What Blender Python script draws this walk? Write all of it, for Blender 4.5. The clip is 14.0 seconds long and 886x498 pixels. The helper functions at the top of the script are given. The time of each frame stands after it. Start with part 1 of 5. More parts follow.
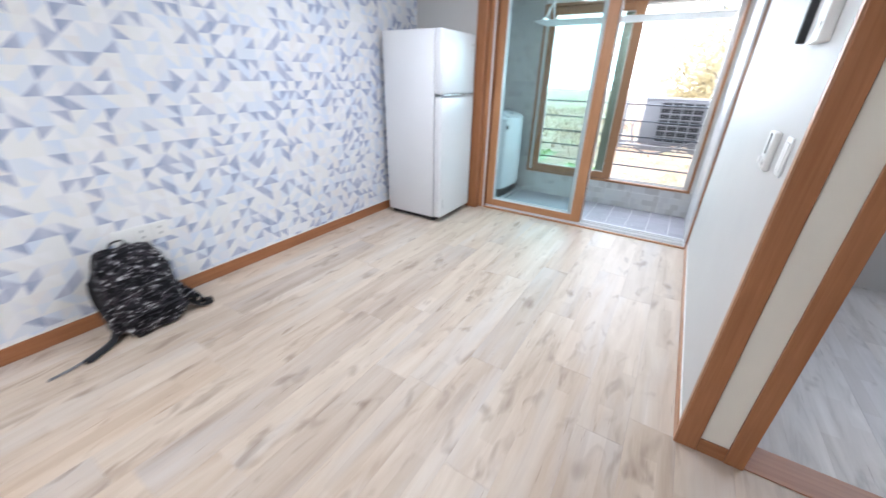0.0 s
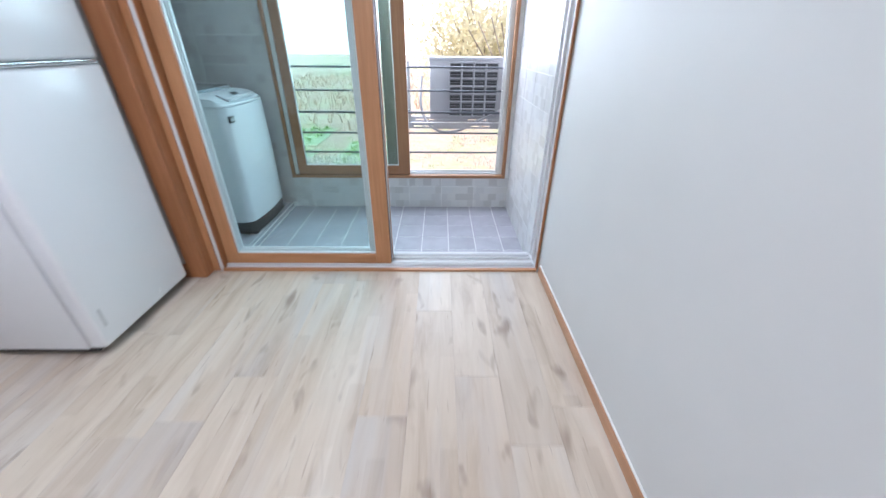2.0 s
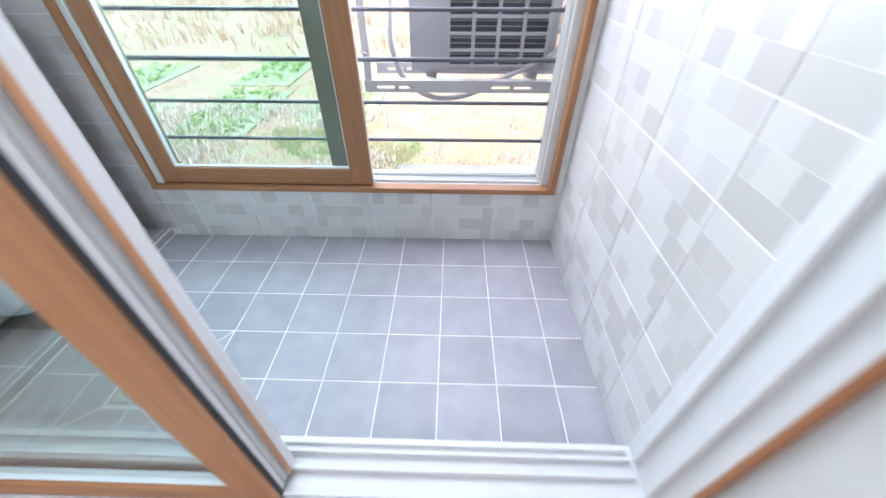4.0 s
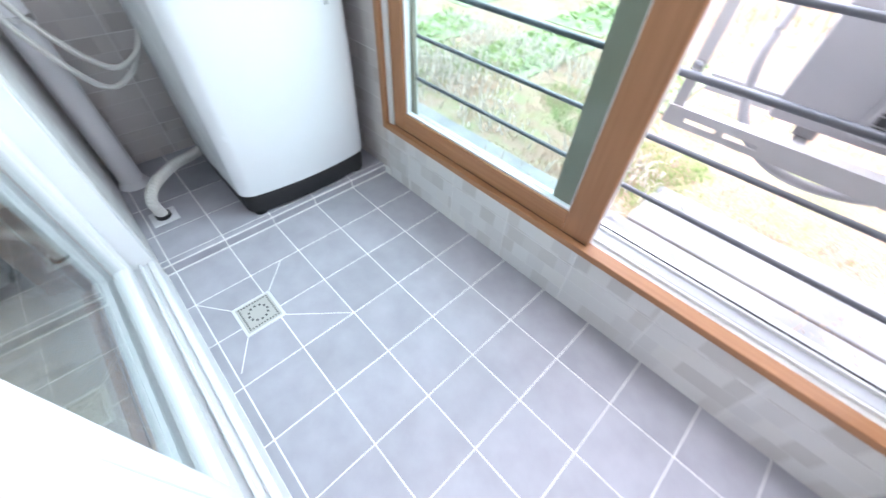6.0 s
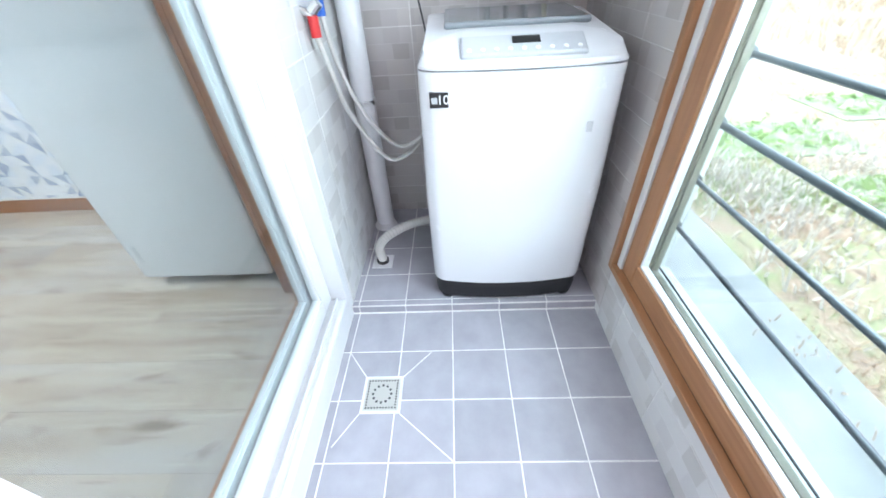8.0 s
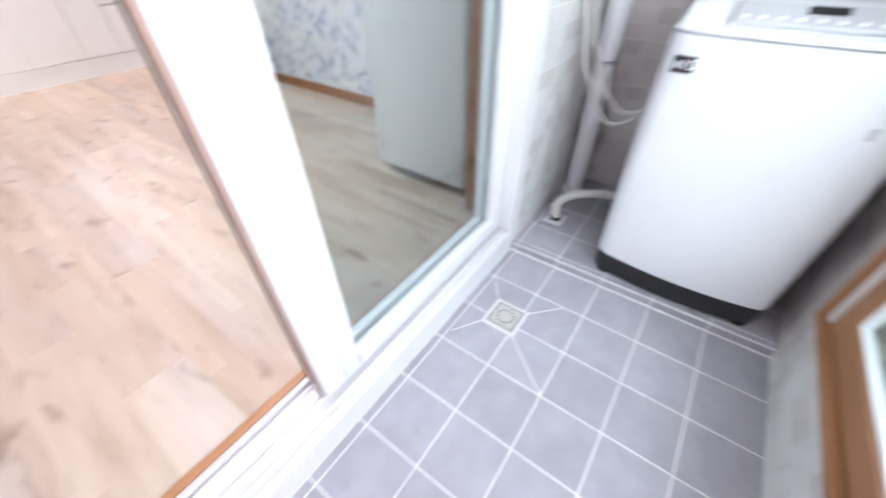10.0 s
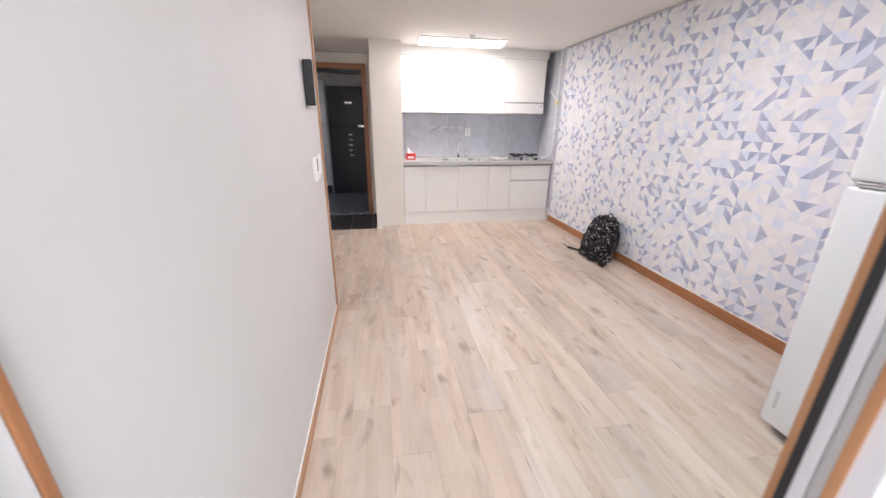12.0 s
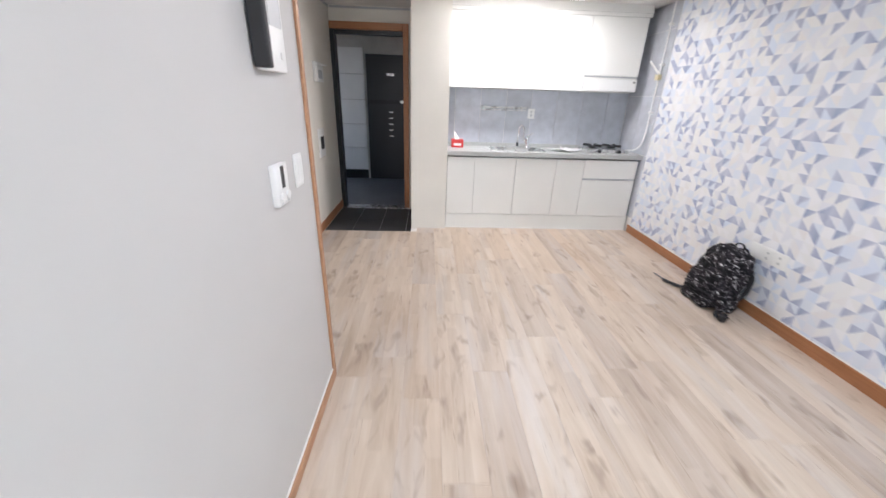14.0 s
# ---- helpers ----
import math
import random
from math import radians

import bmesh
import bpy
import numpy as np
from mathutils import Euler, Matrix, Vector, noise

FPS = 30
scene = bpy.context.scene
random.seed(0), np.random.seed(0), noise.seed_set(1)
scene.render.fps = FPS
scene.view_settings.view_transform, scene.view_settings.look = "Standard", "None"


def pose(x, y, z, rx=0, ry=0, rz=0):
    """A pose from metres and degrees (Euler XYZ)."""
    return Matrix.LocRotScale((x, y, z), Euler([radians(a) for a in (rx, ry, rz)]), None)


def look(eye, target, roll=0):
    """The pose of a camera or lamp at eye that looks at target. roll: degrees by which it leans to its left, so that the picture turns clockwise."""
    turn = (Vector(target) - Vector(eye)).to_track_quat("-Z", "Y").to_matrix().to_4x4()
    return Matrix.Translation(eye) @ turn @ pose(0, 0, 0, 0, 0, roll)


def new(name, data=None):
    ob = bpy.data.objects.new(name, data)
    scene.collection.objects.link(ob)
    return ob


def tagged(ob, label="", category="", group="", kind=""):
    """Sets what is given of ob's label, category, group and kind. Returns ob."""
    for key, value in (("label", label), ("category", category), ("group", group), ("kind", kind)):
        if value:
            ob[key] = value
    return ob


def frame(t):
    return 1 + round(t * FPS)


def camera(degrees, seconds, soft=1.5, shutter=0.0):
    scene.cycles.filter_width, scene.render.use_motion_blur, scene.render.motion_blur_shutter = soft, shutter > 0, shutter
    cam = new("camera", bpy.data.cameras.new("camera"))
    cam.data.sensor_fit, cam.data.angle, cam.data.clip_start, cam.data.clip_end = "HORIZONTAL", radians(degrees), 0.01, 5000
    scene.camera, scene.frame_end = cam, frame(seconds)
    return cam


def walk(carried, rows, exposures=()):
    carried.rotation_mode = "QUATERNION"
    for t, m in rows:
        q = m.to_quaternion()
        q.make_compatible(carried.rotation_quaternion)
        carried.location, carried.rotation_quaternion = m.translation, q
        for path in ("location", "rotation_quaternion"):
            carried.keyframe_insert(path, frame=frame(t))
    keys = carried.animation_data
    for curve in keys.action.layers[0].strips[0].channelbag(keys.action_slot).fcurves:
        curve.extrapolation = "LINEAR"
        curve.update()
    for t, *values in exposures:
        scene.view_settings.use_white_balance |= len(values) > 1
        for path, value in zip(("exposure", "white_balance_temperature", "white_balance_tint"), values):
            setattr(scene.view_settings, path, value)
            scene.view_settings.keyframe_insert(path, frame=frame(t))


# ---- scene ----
cam = camera(101.6, 14.0, 1.5, 0.5)
PATH = [
    (0, (2.539, -3.577, 1.333), (1.592, -2.043, 0.468), 1.3),
    (0.5, (2.421, -3.255, 1.312), (1.74, -1.597, 0.425), -0.5),
    (1, (2.318, -2.872, 1.297), (1.928, -1.169, 0.324), -0.7),
    (1.5, (2.227, -2.432, 1.289), (2.13, -0.694, 0.304), -0.2),
    (2, (2.212, -1.929, 1.247), (2.232, -0.189, 0.261), 0.5),
    (2.5, (2.254, -1.428, 1.231), (2.299, 0.249, 0.143), -0.6),
    (2.7, (2.255, -1.234, 1.212), (2.327, 0.438, 0.117), -1.6),
    (4.8, (2.362, 0.113, 1.051), (2.015, 1.446, -0.399), 4.2),
    (5, (2.366, 0.166, 1.056), (1.816, 1.397, -0.421), 6.1),
    (5.5, (2.284, 0.276, 1.067), (1.491, 1.353, -0.421), 2.9),
    (6, (2.178, 0.356, 1.065), (1.246, 1.323, -0.417), 3.6),
    (6.5, (2.107, 0.472, 1.063), (0.866, 1.258, -0.294), 3.3),
    (7, (2.048, 0.555, 1.085), (0.68, 0.962, -0.316), -1.1),
    (7.5, (1.961, 0.609, 1.095), (0.536, 0.759, -0.3), -2.7),
    (7.7, (1.92, 0.638, 1.116), (0.413, 0.685, -0.198), -3.4),
    (9.8, (2.081, 0.807, 1.101), (0.717, 0.064, -0.159), 0.3),
    (10, (2.121, 0.749, 1.09), (0.917, -0.153, -0.228), -1.3),
    (10.5, (2.251, 0.556, 1.102), (1.41, -0.568, -0.323), -0.6),
    (11, (2.412, 0.436, 1.199), (1.965, -1.047, -0.066), 0.0),
    (11.5, (2.452, 0.41, 1.359), (2.077, -1.396, 0.586), 1.2),
    (12, (2.471, 0.356, 1.372), (2.145, -1.504, 0.712), 0.6),
    (12.5, (2.395, 0.197, 1.368), (2.143, -1.652, 0.648), 1.7),
    (13, (2.373, -0.03, 1.358), (2.204, -1.878, 0.613), 2.5),
    (13.5, (2.359, -0.276, 1.343), (2.204, -2.107, 0.553), 2.6),
    (14, (2.354, -0.663, 1.388), (2.265, -2.506, 0.616), 1.9),
]
walk(cam, [(t, look(eye, target, roll)) for t, eye, target, roll in PATH], [(0, 1.29, 5820, 12), (0.5, 1.2, 5780, 12), (1, 1.09, 5750, 12), (2, 1.06, 5700, 13), (2.7, 1.1, 5700, 13), (4.8, 1.36, 6120, 17), (6, 1.52, 6120, 18), (7.7, 1.67, 6150, 20), (9.8, 1.5, 6450, 27), (11, 1.14, 6750, 24), (12, 1.14, 6600, 22), (14, 1.2, 6200, 16)])
CEIL, W, HALL, ZB, ZP, DOOR_TOP = 2.31, 2.84, 3.50, -0.102, -0.06, 2.08
WX0, WX1, WZ0, WZ1 = 0.88, 2.805, 0.185, 2.10
WP_U, WP_V, SQ = 0.0695, 0.0647, 0.075
SKY, SUN, DAY, BED, ROOM, KIT, LAMP_GLOW = 0.15, 3.0, 33.0, 7.0, 10.5, 13.0, 2.6

# ---- world, sun, lamps ----
world = bpy.data.worlds.new("world")
scene.world = world
world.use_nodes = True
wn = world.node_tree
sky = wn.nodes.new("ShaderNodeTexSky")
sky.sky_type, sky.sun_disc = "NISHITA", False
sky.sun_elevation, sky.sun_rotation = radians(55), radians(256)
sky.air_density, sky.dust_density = 1.0, 3.0
wn.links.new(sky.outputs[0], wn.nodes["Background"].inputs[0])
wn.nodes["Background"].inputs[1].default_value = SKY
sun = new("sun", bpy.data.lights.new("sun", "SUN"))
sun.data.energy, sun.data.angle, sun.data.color = SUN, radians(35), (1.0, 0.97, 0.93)
sun.matrix_world = look((-20, -5, 30), (0, 0, 0))


def area(name, eye, target, w, h, power, color):
    lamp = new(name, bpy.data.lights.new(name, "AREA"))
    lamp.data.shape, lamp.data.size, lamp.data.size_y = "RECTANGLE", w, h
    lamp.data.energy, lamp.data.color = power, color
    lamp.matrix_world = look(eye, target)
    return lamp


# area lamps added in the openings for daylight; the bedroom's window is unseen
area("window_daylight", (1.85, 1.525, 1.45), (1.85, 0.05, 0.75), 1.8, 1.25, DAY, (0.92, 0.96, 1.0))
area("bedroom_daylight", (4.4, -0.1, 1.4), (4.2, -2.2, 0.4), 1.4, 1.2, BED, (0.88, 0.94, 1.0))
# an unseen ceiling lamp added to light the room, and the kitchen's strip lamp
area("room_lamp_light", (1.4, -1.55, CEIL - 0.09), (1.4, -1.55, 0), 0.6, 0.6, ROOM, (0.95, 0.97, 1.0))
area("kitchen_lamp_light", (1.43, -4.44, CEIL - 0.065), (1.43, -4.44, 0), 1.0, 0.25, KIT, (1.0, 0.98, 0.94))


# ---- materials ----
def nodes(name, rough=0.5, metal=0.0):
    m = bpy.data.materials.new(name)
    m.use_nodes = True
    t = m.node_tree
    b = t.nodes["Principled BSDF"]
    b.inputs["Roughness"].default_value, b.inputs["Metallic"].default_value = rough, metal
    return m, t, b


def add(t, kind, **inputs):
    n = t.nodes.new(kind)
    for k, v in inputs.items():
        n.inputs[int(k[1:]) if k[0] == "i" and k[1:].isdigit() else k].default_value = v
    return n


def math_node(t, op, a, b=None, c=None):
    n = t.nodes.new("ShaderNodeMath")
    n.operation = op
    for i, v in enumerate((a, b, c)):
        if v is None:
            continue
        if isinstance(v, (int, float)):
            n.inputs[i].default_value = v
        else:
            t.links.new(v, n.inputs[i])
    return n.outputs[0]


def ramp(t, fac, stops, constant=False):
    n = t.nodes.new("ShaderNodeValToRGB")
    if constant:
        n.color_ramp.interpolation = "CONSTANT"
    e = n.color_ramp.elements
    while len(e) < len(stops):
        e.new(0.5)
    for el, (p, c) in zip(e, stops):
        el.position, el.color = p, (*c, 1) if len(c) == 3 else c
    t.links.new(fac, n.inputs[0])
    return n.outputs[0]


def mix(t, fac, a, b, blend="MIX"):
    n = t.nodes.new("ShaderNodeMix")
    n.data_type, n.blend_type = "RGBA", blend
    for sock, v in ((n.inputs[0], fac), (n.inputs[6], a), (n.inputs[7], b)):
        if isinstance(v, (int, float)):
            sock.default_value = v
        elif isinstance(v, tuple):
            sock.default_value = (*v, 1)
        else:
            t.links.new(v, sock)
    return n.outputs[2]


def coords(t, scale=(1, 1, 1), shift=None):
    c = t.nodes.new("ShaderNodeTexCoord")
    m = t.nodes.new("ShaderNodeMapping")
    m.inputs["Scale"].default_value = scale
    t.links.new(c.outputs["Object"], m.inputs[0])
    if shift:
        o = t.nodes.new("ShaderNodeObjectInfo")
        v = t.nodes.new("ShaderNodeVectorMath")
        v.operation = "SCALE"
        v.inputs[0].default_value = (37.0, 53.0, 71.0)
        t.links.new(o.outputs["Random"], v.inputs["Scale"])
        t.links.new(v.outputs[0], m.inputs["Location"])
    return m.outputs[0]


def noise_tex(t, vec, scale, detail=4.0, rough=0.55, distort=0.0):
    n = t.nodes.new("ShaderNodeTexNoise")
    n.inputs["Scale"].default_value, n.inputs["Detail"].default_value = scale, detail
    n.inputs["Roughness"].default_value, n.inputs["Distortion"].default_value = rough, distort
    t.links.new(vec, n.inputs["Vector"])
    return n.outputs["Fac"]


def bump(t, b, height, strength=0.2, dist=0.002):
    n = t.nodes.new("ShaderNodeBump")
    n.inputs["Strength"].default_value, n.inputs["Distance"].default_value = strength, dist
    t.links.new(height, n.inputs["Height"])
    t.links.new(n.outputs[0], b.inputs["Normal"])


def surf(name, base, rough=0.5, metal=0.0, var=0.08, coarse=3.0, fine=120.0, bumps=0.08, rvar=0.12):
    """A plain painted or moulded surface: blotches, fine grain, slightly uneven gloss."""
    m, t, b = nodes(name, rough, metal)
    v = coords(t)
    big, small = noise_tex(t, v, coarse), noise_tex(t, v, fine, 2.0)
    dark, light = tuple(c * (1 - var) for c in base), tuple(min(1, c * (1 + var)) for c in base)
    t.links.new(ramp(t, big, [(0.3, dark), (0.7, light)]), b.inputs["Base Color"])
    r = math_node(t, "MULTIPLY_ADD", noise_tex(t, v, coarse * 4), rvar * 2, rough - rvar)
    t.links.new(r, b.inputs["Roughness"])
    bump(t, b, small, bumps, 0.001)
    return m


def wood(name, dark, light, axis, rough=0.45, grain=1.0):
    """Foil or veneer with grain along one axis (0, 1, 2)."""
    m, t, b = nodes(name, rough)
    s = [60 * grain] * 3
    s[axis] = 2.5 * grain
    v = coords(t, tuple(s))
    n = noise_tex(t, v, 1.0, 5.0, 0.6, 0.4)
    patch = noise_tex(t, coords(t), 2.5)
    c = mix(t, 0.25, ramp(t, n, [(0.3, dark), (0.7, light)]), ramp(t, patch, [(0.3, dark), (0.7, light)]))
    t.links.new(c, b.inputs["Base Color"])
    bump(t, b, n, 0.12, 0.001)
    return m


def glass(name, tint):
    """Clear pane: tinted see-through with a mirror gloss that grows to the edges."""
    m = bpy.data.materials.new(name)
    m.use_nodes = True
    t = m.node_tree
    t.nodes.remove(t.nodes["Principled BSDF"])
    tr, gl, lw, mx = (t.nodes.new("ShaderNode" + k) for k in ("BsdfTransparent", "BsdfGlossy", "LayerWeight", "MixShader"))
    tr.inputs[0].default_value = (*tint, 1)
    gl.inputs["Roughness"].default_value, lw.inputs[0].default_value = 0.0, 0.5
    gloss = math_node(t, "MULTIPLY_ADD", math_node(t, "POWER", lw.outputs["Facing"], 4.0), 0.75, 0.03)
    t.links.new(gloss, mx.inputs[0])
    t.links.new(tr.outputs[0], mx.inputs[1])
    t.links.new(gl.outputs[0], mx.inputs[2])
    t.links.new(mx.outputs[0], t.nodes["Material Output"].inputs[0])
    return m


def wallpaper():
    """Pale paper printed with small triangles in blues and warm greys."""
    m, t, b = nodes("triangle_wallpaper", 0.62)
    sep = t.nodes.new("ShaderNodeSeparateXYZ")
    t.links.new(coords(t), sep.inputs[0])
    u = math_node(t, "DIVIDE", math_node(t, "ADD", sep.outputs[1], 1.9865), WP_U)
    w = math_node(t, "DIVIDE", math_node(t, "SUBTRACT", sep.outputs[2], 0.0441), WP_V)
    iu, iw = math_node(t, "FLOOR", u), math_node(t, "FLOOR", w)
    fu, fw = math_node(t, "FRACT", u), math_node(t, "FRACT", w)

    def rnd(x, y, z):
        c = t.nodes.new("ShaderNodeCombineXYZ")
        for i, s in enumerate((x, y, z)):
            if isinstance(s, (int, float)):
                c.inputs[i].default_value = s
            else:
                t.links.new(s, c.inputs[i])
        n = t.nodes.new("ShaderNodeTexWhiteNoise")
        n.noise_dimensions = "3D"
        t.links.new(c.outputs[0], n.inputs[0])
        return n.outputs[0]

    flip = math_node(t, "GREATER_THAN", rnd(iu, iw, 7.3), 0.5)
    fu2 = math_node(t, "ABSOLUTE", math_node(t, "SUBTRACT", fu, flip))
    side = math_node(t, "GREATER_THAN", fu2, fw)
    tone = rnd(iu, iw, math_node(t, "ADD", side, 2.0))
    calm = math_node(t, "ABSOLUTE", math_node(t, "SUBTRACT", side, math_node(t, "GREATER_THAN", rnd(iu, iw, 5.1), 0.5)))
    tone = math_node(t, "MULTIPLY_ADD", math_node(t, "SUBTRACT", 1.0, calm), 0.2, math_node(t, "MULTIPLY", tone, math_node(t, "MULTIPLY_ADD", calm, -0.24, 1.0)))
    pale = ramp(t, tone, [(0.0, (0.69, 0.70, 0.75)), (0.2, (0.75, 0.75, 0.75)), (0.38, (0.64, 0.69, 0.77)), (0.52, (0.78, 0.78, 0.80)),
                          (0.64, (0.60, 0.67, 0.79)), (0.70, (0.73, 0.71, 0.71)), (0.78, (0.27, 0.32, 0.49)), (0.98, (0.36, 0.40, 0.54))], True)
    wash = noise_tex(t, coords(t), 16.0, 3.0)
    edge = math_node(t, "MULTIPLY", fu2, 0.3)
    c = mix(t, math_node(t, "ADD", edge, math_node(t, "MULTIPLY", wash, 0.12)), pale, (0.74, 0.76, 0.81))
    t.links.new(c, b.inputs["Base Color"])
    bump(t, b, noise_tex(t, coords(t), 220.0, 2.0), 0.15, 0.001)
    return m


def plank_material(name, tones):
    """Limed oak print: soft streaks along y, blurred knots, a few fine cracks; tones: dark, mid, light, pale, knot."""
    m, t, b = nodes(name, 0.42)
    soft = noise_tex(t, coords(t, (7, 0.9, 7), True), 1.6, 5.0, 0.6, 0.5)
    streak = noise_tex(t, coords(t, (45, 1.6, 45), True), 1.0, 4.0, 0.6, 0.3)
    knots = noise_tex(t, coords(t, (12, 4.4, 12), True), 1.0, 2.0, 0.5, 0.5)
    crack = noise_tex(t, coords(t, (70, 4.5, 70), True), 1.0, 3.0, 0.55, 0.4)
    grey = noise_tex(t, coords(t, (5, 0.6, 5), True), 1.2, 3.0)
    o = t.nodes.new("ShaderNodeObjectInfo")
    c = ramp(t, soft, [(0.30, tones[0]), (0.44, tones[1]), (0.58, tones[2]), (0.74, tones[3])])
    c = mix(t, math_node(t, "MULTIPLY", streak, 0.30), c, tones[1])
    c = mix(t, ramp(t, grey, [(0.5, (0, 0, 0)), (0.68, (0.5, 0.5, 0.5))]), c, (0.55, 0.535, 0.535))
    c = mix(t, ramp(t, knots, [(0.60, (0, 0, 0)), (0.76, (0.7, 0.7, 0.7))]), c, tones[4])
    c = mix(t, ramp(t, crack, [(0.67, (0, 0, 0)), (0.73, (0.5, 0.5, 0.5))]), c, tones[4])
    sp = t.nodes.new("ShaderNodeSeparateXYZ")
    t.links.new(coords(t), sp.inputs[0])
    lane = math_node(t, "FLOOR", math_node(t, "MULTIPLY_ADD", sp.outputs[0], 1 / 0.0633, 0.5))
    run = math_node(t, "FLOOR", math_node(t, "MULTIPLY_ADD", sp.outputs[1], 2.3, math_node(t, "MULTIPLY", lane, 0.37)))
    cell = t.nodes.new("ShaderNodeCombineXYZ")
    for i, s in enumerate((lane, run, math_node(t, "MULTIPLY", o.outputs["Random"], 57.0))):
        t.links.new(s, cell.inputs[i])
    w3 = t.nodes.new("ShaderNodeTexWhiteNoise")
    t.links.new(cell.outputs[0], w3.inputs[0])
    c = mix(t, 1.0, c, ramp(t, w3.outputs[0], [(0.0, (0.91, 0.895, 0.88)), (0.5, (1, 1, 1)), (1.0, (1.03, 1.03, 1.03))]), "MULTIPLY")
    shade = ramp(t, o.outputs["Random"], [(0.0, (0.87, 0.85, 0.85)), (0.3, (1, 0.97, 0.935)), (0.65, (1.04, 1.03, 1.02)), (1.0, (0.95, 0.88, 0.81))])
    t.links.new(mix(t, 1.0, c, shade, "MULTIPLY"), b.inputs["Base Color"])
    t.links.new(math_node(t, "MULTIPLY_ADD", soft, 0.2, 0.36), b.inputs["Roughness"])
    bump(t, b, streak, 0.1, 0.0006)
    return m


def mosaic_material(name, k):
    """Glazed wall tile printed with small squares of pale grey, cream and lilac."""
    m, t, b = nodes(name, 0.28)
    v = coords(t, (1 / SQ, 1 / SQ, 1 / 0.0667))
    s3 = t.nodes.new("ShaderNodeSeparateXYZ")
    t.links.new(v, s3.inputs[0])
    row = math_node(t, "FLOOR", math_node(t, "ADD", s3.outputs[2], 0.5))
    step = math_node(t, "MULTIPLY_ADD", math_node(t, "FLOORED_MODULO", row, 2.0), 0.5, 0.25)
    sh = t.nodes.new("ShaderNodeCombineXYZ")
    t.links.new(math_node(t, "ADD", s3.outputs[0], step), sh.inputs[0])
    t.links.new(math_node(t, "ADD", s3.outputs[1], step), sh.inputs[1])
    t.links.new(math_node(t, "ADD", s3.outputs[2], 0.5), sh.inputs[2])
    fl = t.nodes.new("ShaderNodeVectorMath")
    fl.operation = "FLOOR"
    t.links.new(sh.outputs[0], fl.inputs[0])
    o = t.nodes.new("ShaderNodeObjectInfo")
    n = t.nodes.new("ShaderNodeTexWhiteNoise")
    n.noise_dimensions = "4D"
    t.links.new(fl.outputs[0], n.inputs["Vector"])
    t.links.new(math_node(t, "MULTIPLY", o.outputs["Random"], 91.0), n.inputs["W"])
    tones = ((0.0, (0.66, 0.65, 0.65)), (0.35, (0.61, 0.595, 0.60)), (0.55, (0.67, 0.655, 0.64)), (0.72, (0.535, 0.515, 0.505)), (0.88, (0.58, 0.56, 0.55)))
    c = ramp(t, n.outputs[0], [(p, tuple(x * y for x, y in zip(q, k))) for p, q in tones], True)
    cloud = noise_tex(t, coords(t, shift=True), 30.0, 4.0)
    c = mix(t, math_node(t, "MULTIPLY", cloud, 0.28), c, tuple(0.6 * y for y in k))
    sep = t.nodes.new("ShaderNodeSeparateXYZ")
    t.links.new(sh.outputs[0], sep.inputs[0])
    line = math_node(t, "LESS_THAN", math_node(t, "FRACT", sep.outputs[2]), 0.03)
    c = mix(t, math_node(t, "MULTIPLY", line, 0.4), c, (0.76, 0.75, 0.74))
    t.links.new(c, b.inputs["Base Color"])
    bump(t, b, n.outputs[0], 0.25, 0.0015)
    return m


def floor_tile_material(name, base):
    m, t, b = nodes(name, 0.33)
    v = coords(t, shift=True)
    o = t.nodes.new("ShaderNodeObjectInfo")
    n, f = noise_tex(t, v, 9.0), noise_tex(t, v, 160.0, 2.0)
    c = ramp(t, n, [(0.3, tuple(x * 0.9 for x in base)), (0.7, tuple(x * 1.1 for x in base))])
    shade = ramp(t, o.outputs["Random"], [(0.0, (0.92, 0.92, 0.92)), (1.0, (1.06, 1.05, 1.06))])
    t.links.new(mix(t, 1.0, c, shade, "MULTIPLY"), b.inputs["Base Color"])
    t.links.new(math_node(t, "MULTIPLY_ADD", n, 0.2, 0.42), b.inputs["Roughness"])
    bump(t, b, f, 0.12, 0.001)
    return m


def camo_material():
    m, t, b = nodes("camouflage_fabric", 0.75)
    b.inputs["Specular IOR Level"].default_value = 0.15
    v = coords(t, (1, 0.8, 2.0))
    a, c2 = noise_tex(t, v, 30.0, 5.0, 0.65, 0.8), noise_tex(t, v, 13.0, 3.0, 0.6, 0.5)
    c = ramp(t, a, [(0.0, (0.006, 0.006, 0.008)), (0.46, (0.025, 0.021, 0.026)), (0.55, (0.085, 0.078, 0.085)), (0.59, (0.28, 0.275, 0.28)), (0.62, (0.66, 0.66, 0.67))], True)
    c = mix(t, ramp(t, c2, [(0.53, (0, 0, 0)), (0.6, (0.9, 0.9, 0.9))]), c, (0.006, 0.006, 0.008))
    t.links.new(c, b.inputs["Base Color"])
    bump(t, b, noise_tex(t, coords(t), 400.0, 2.0), 0.3, 0.001)
    return m


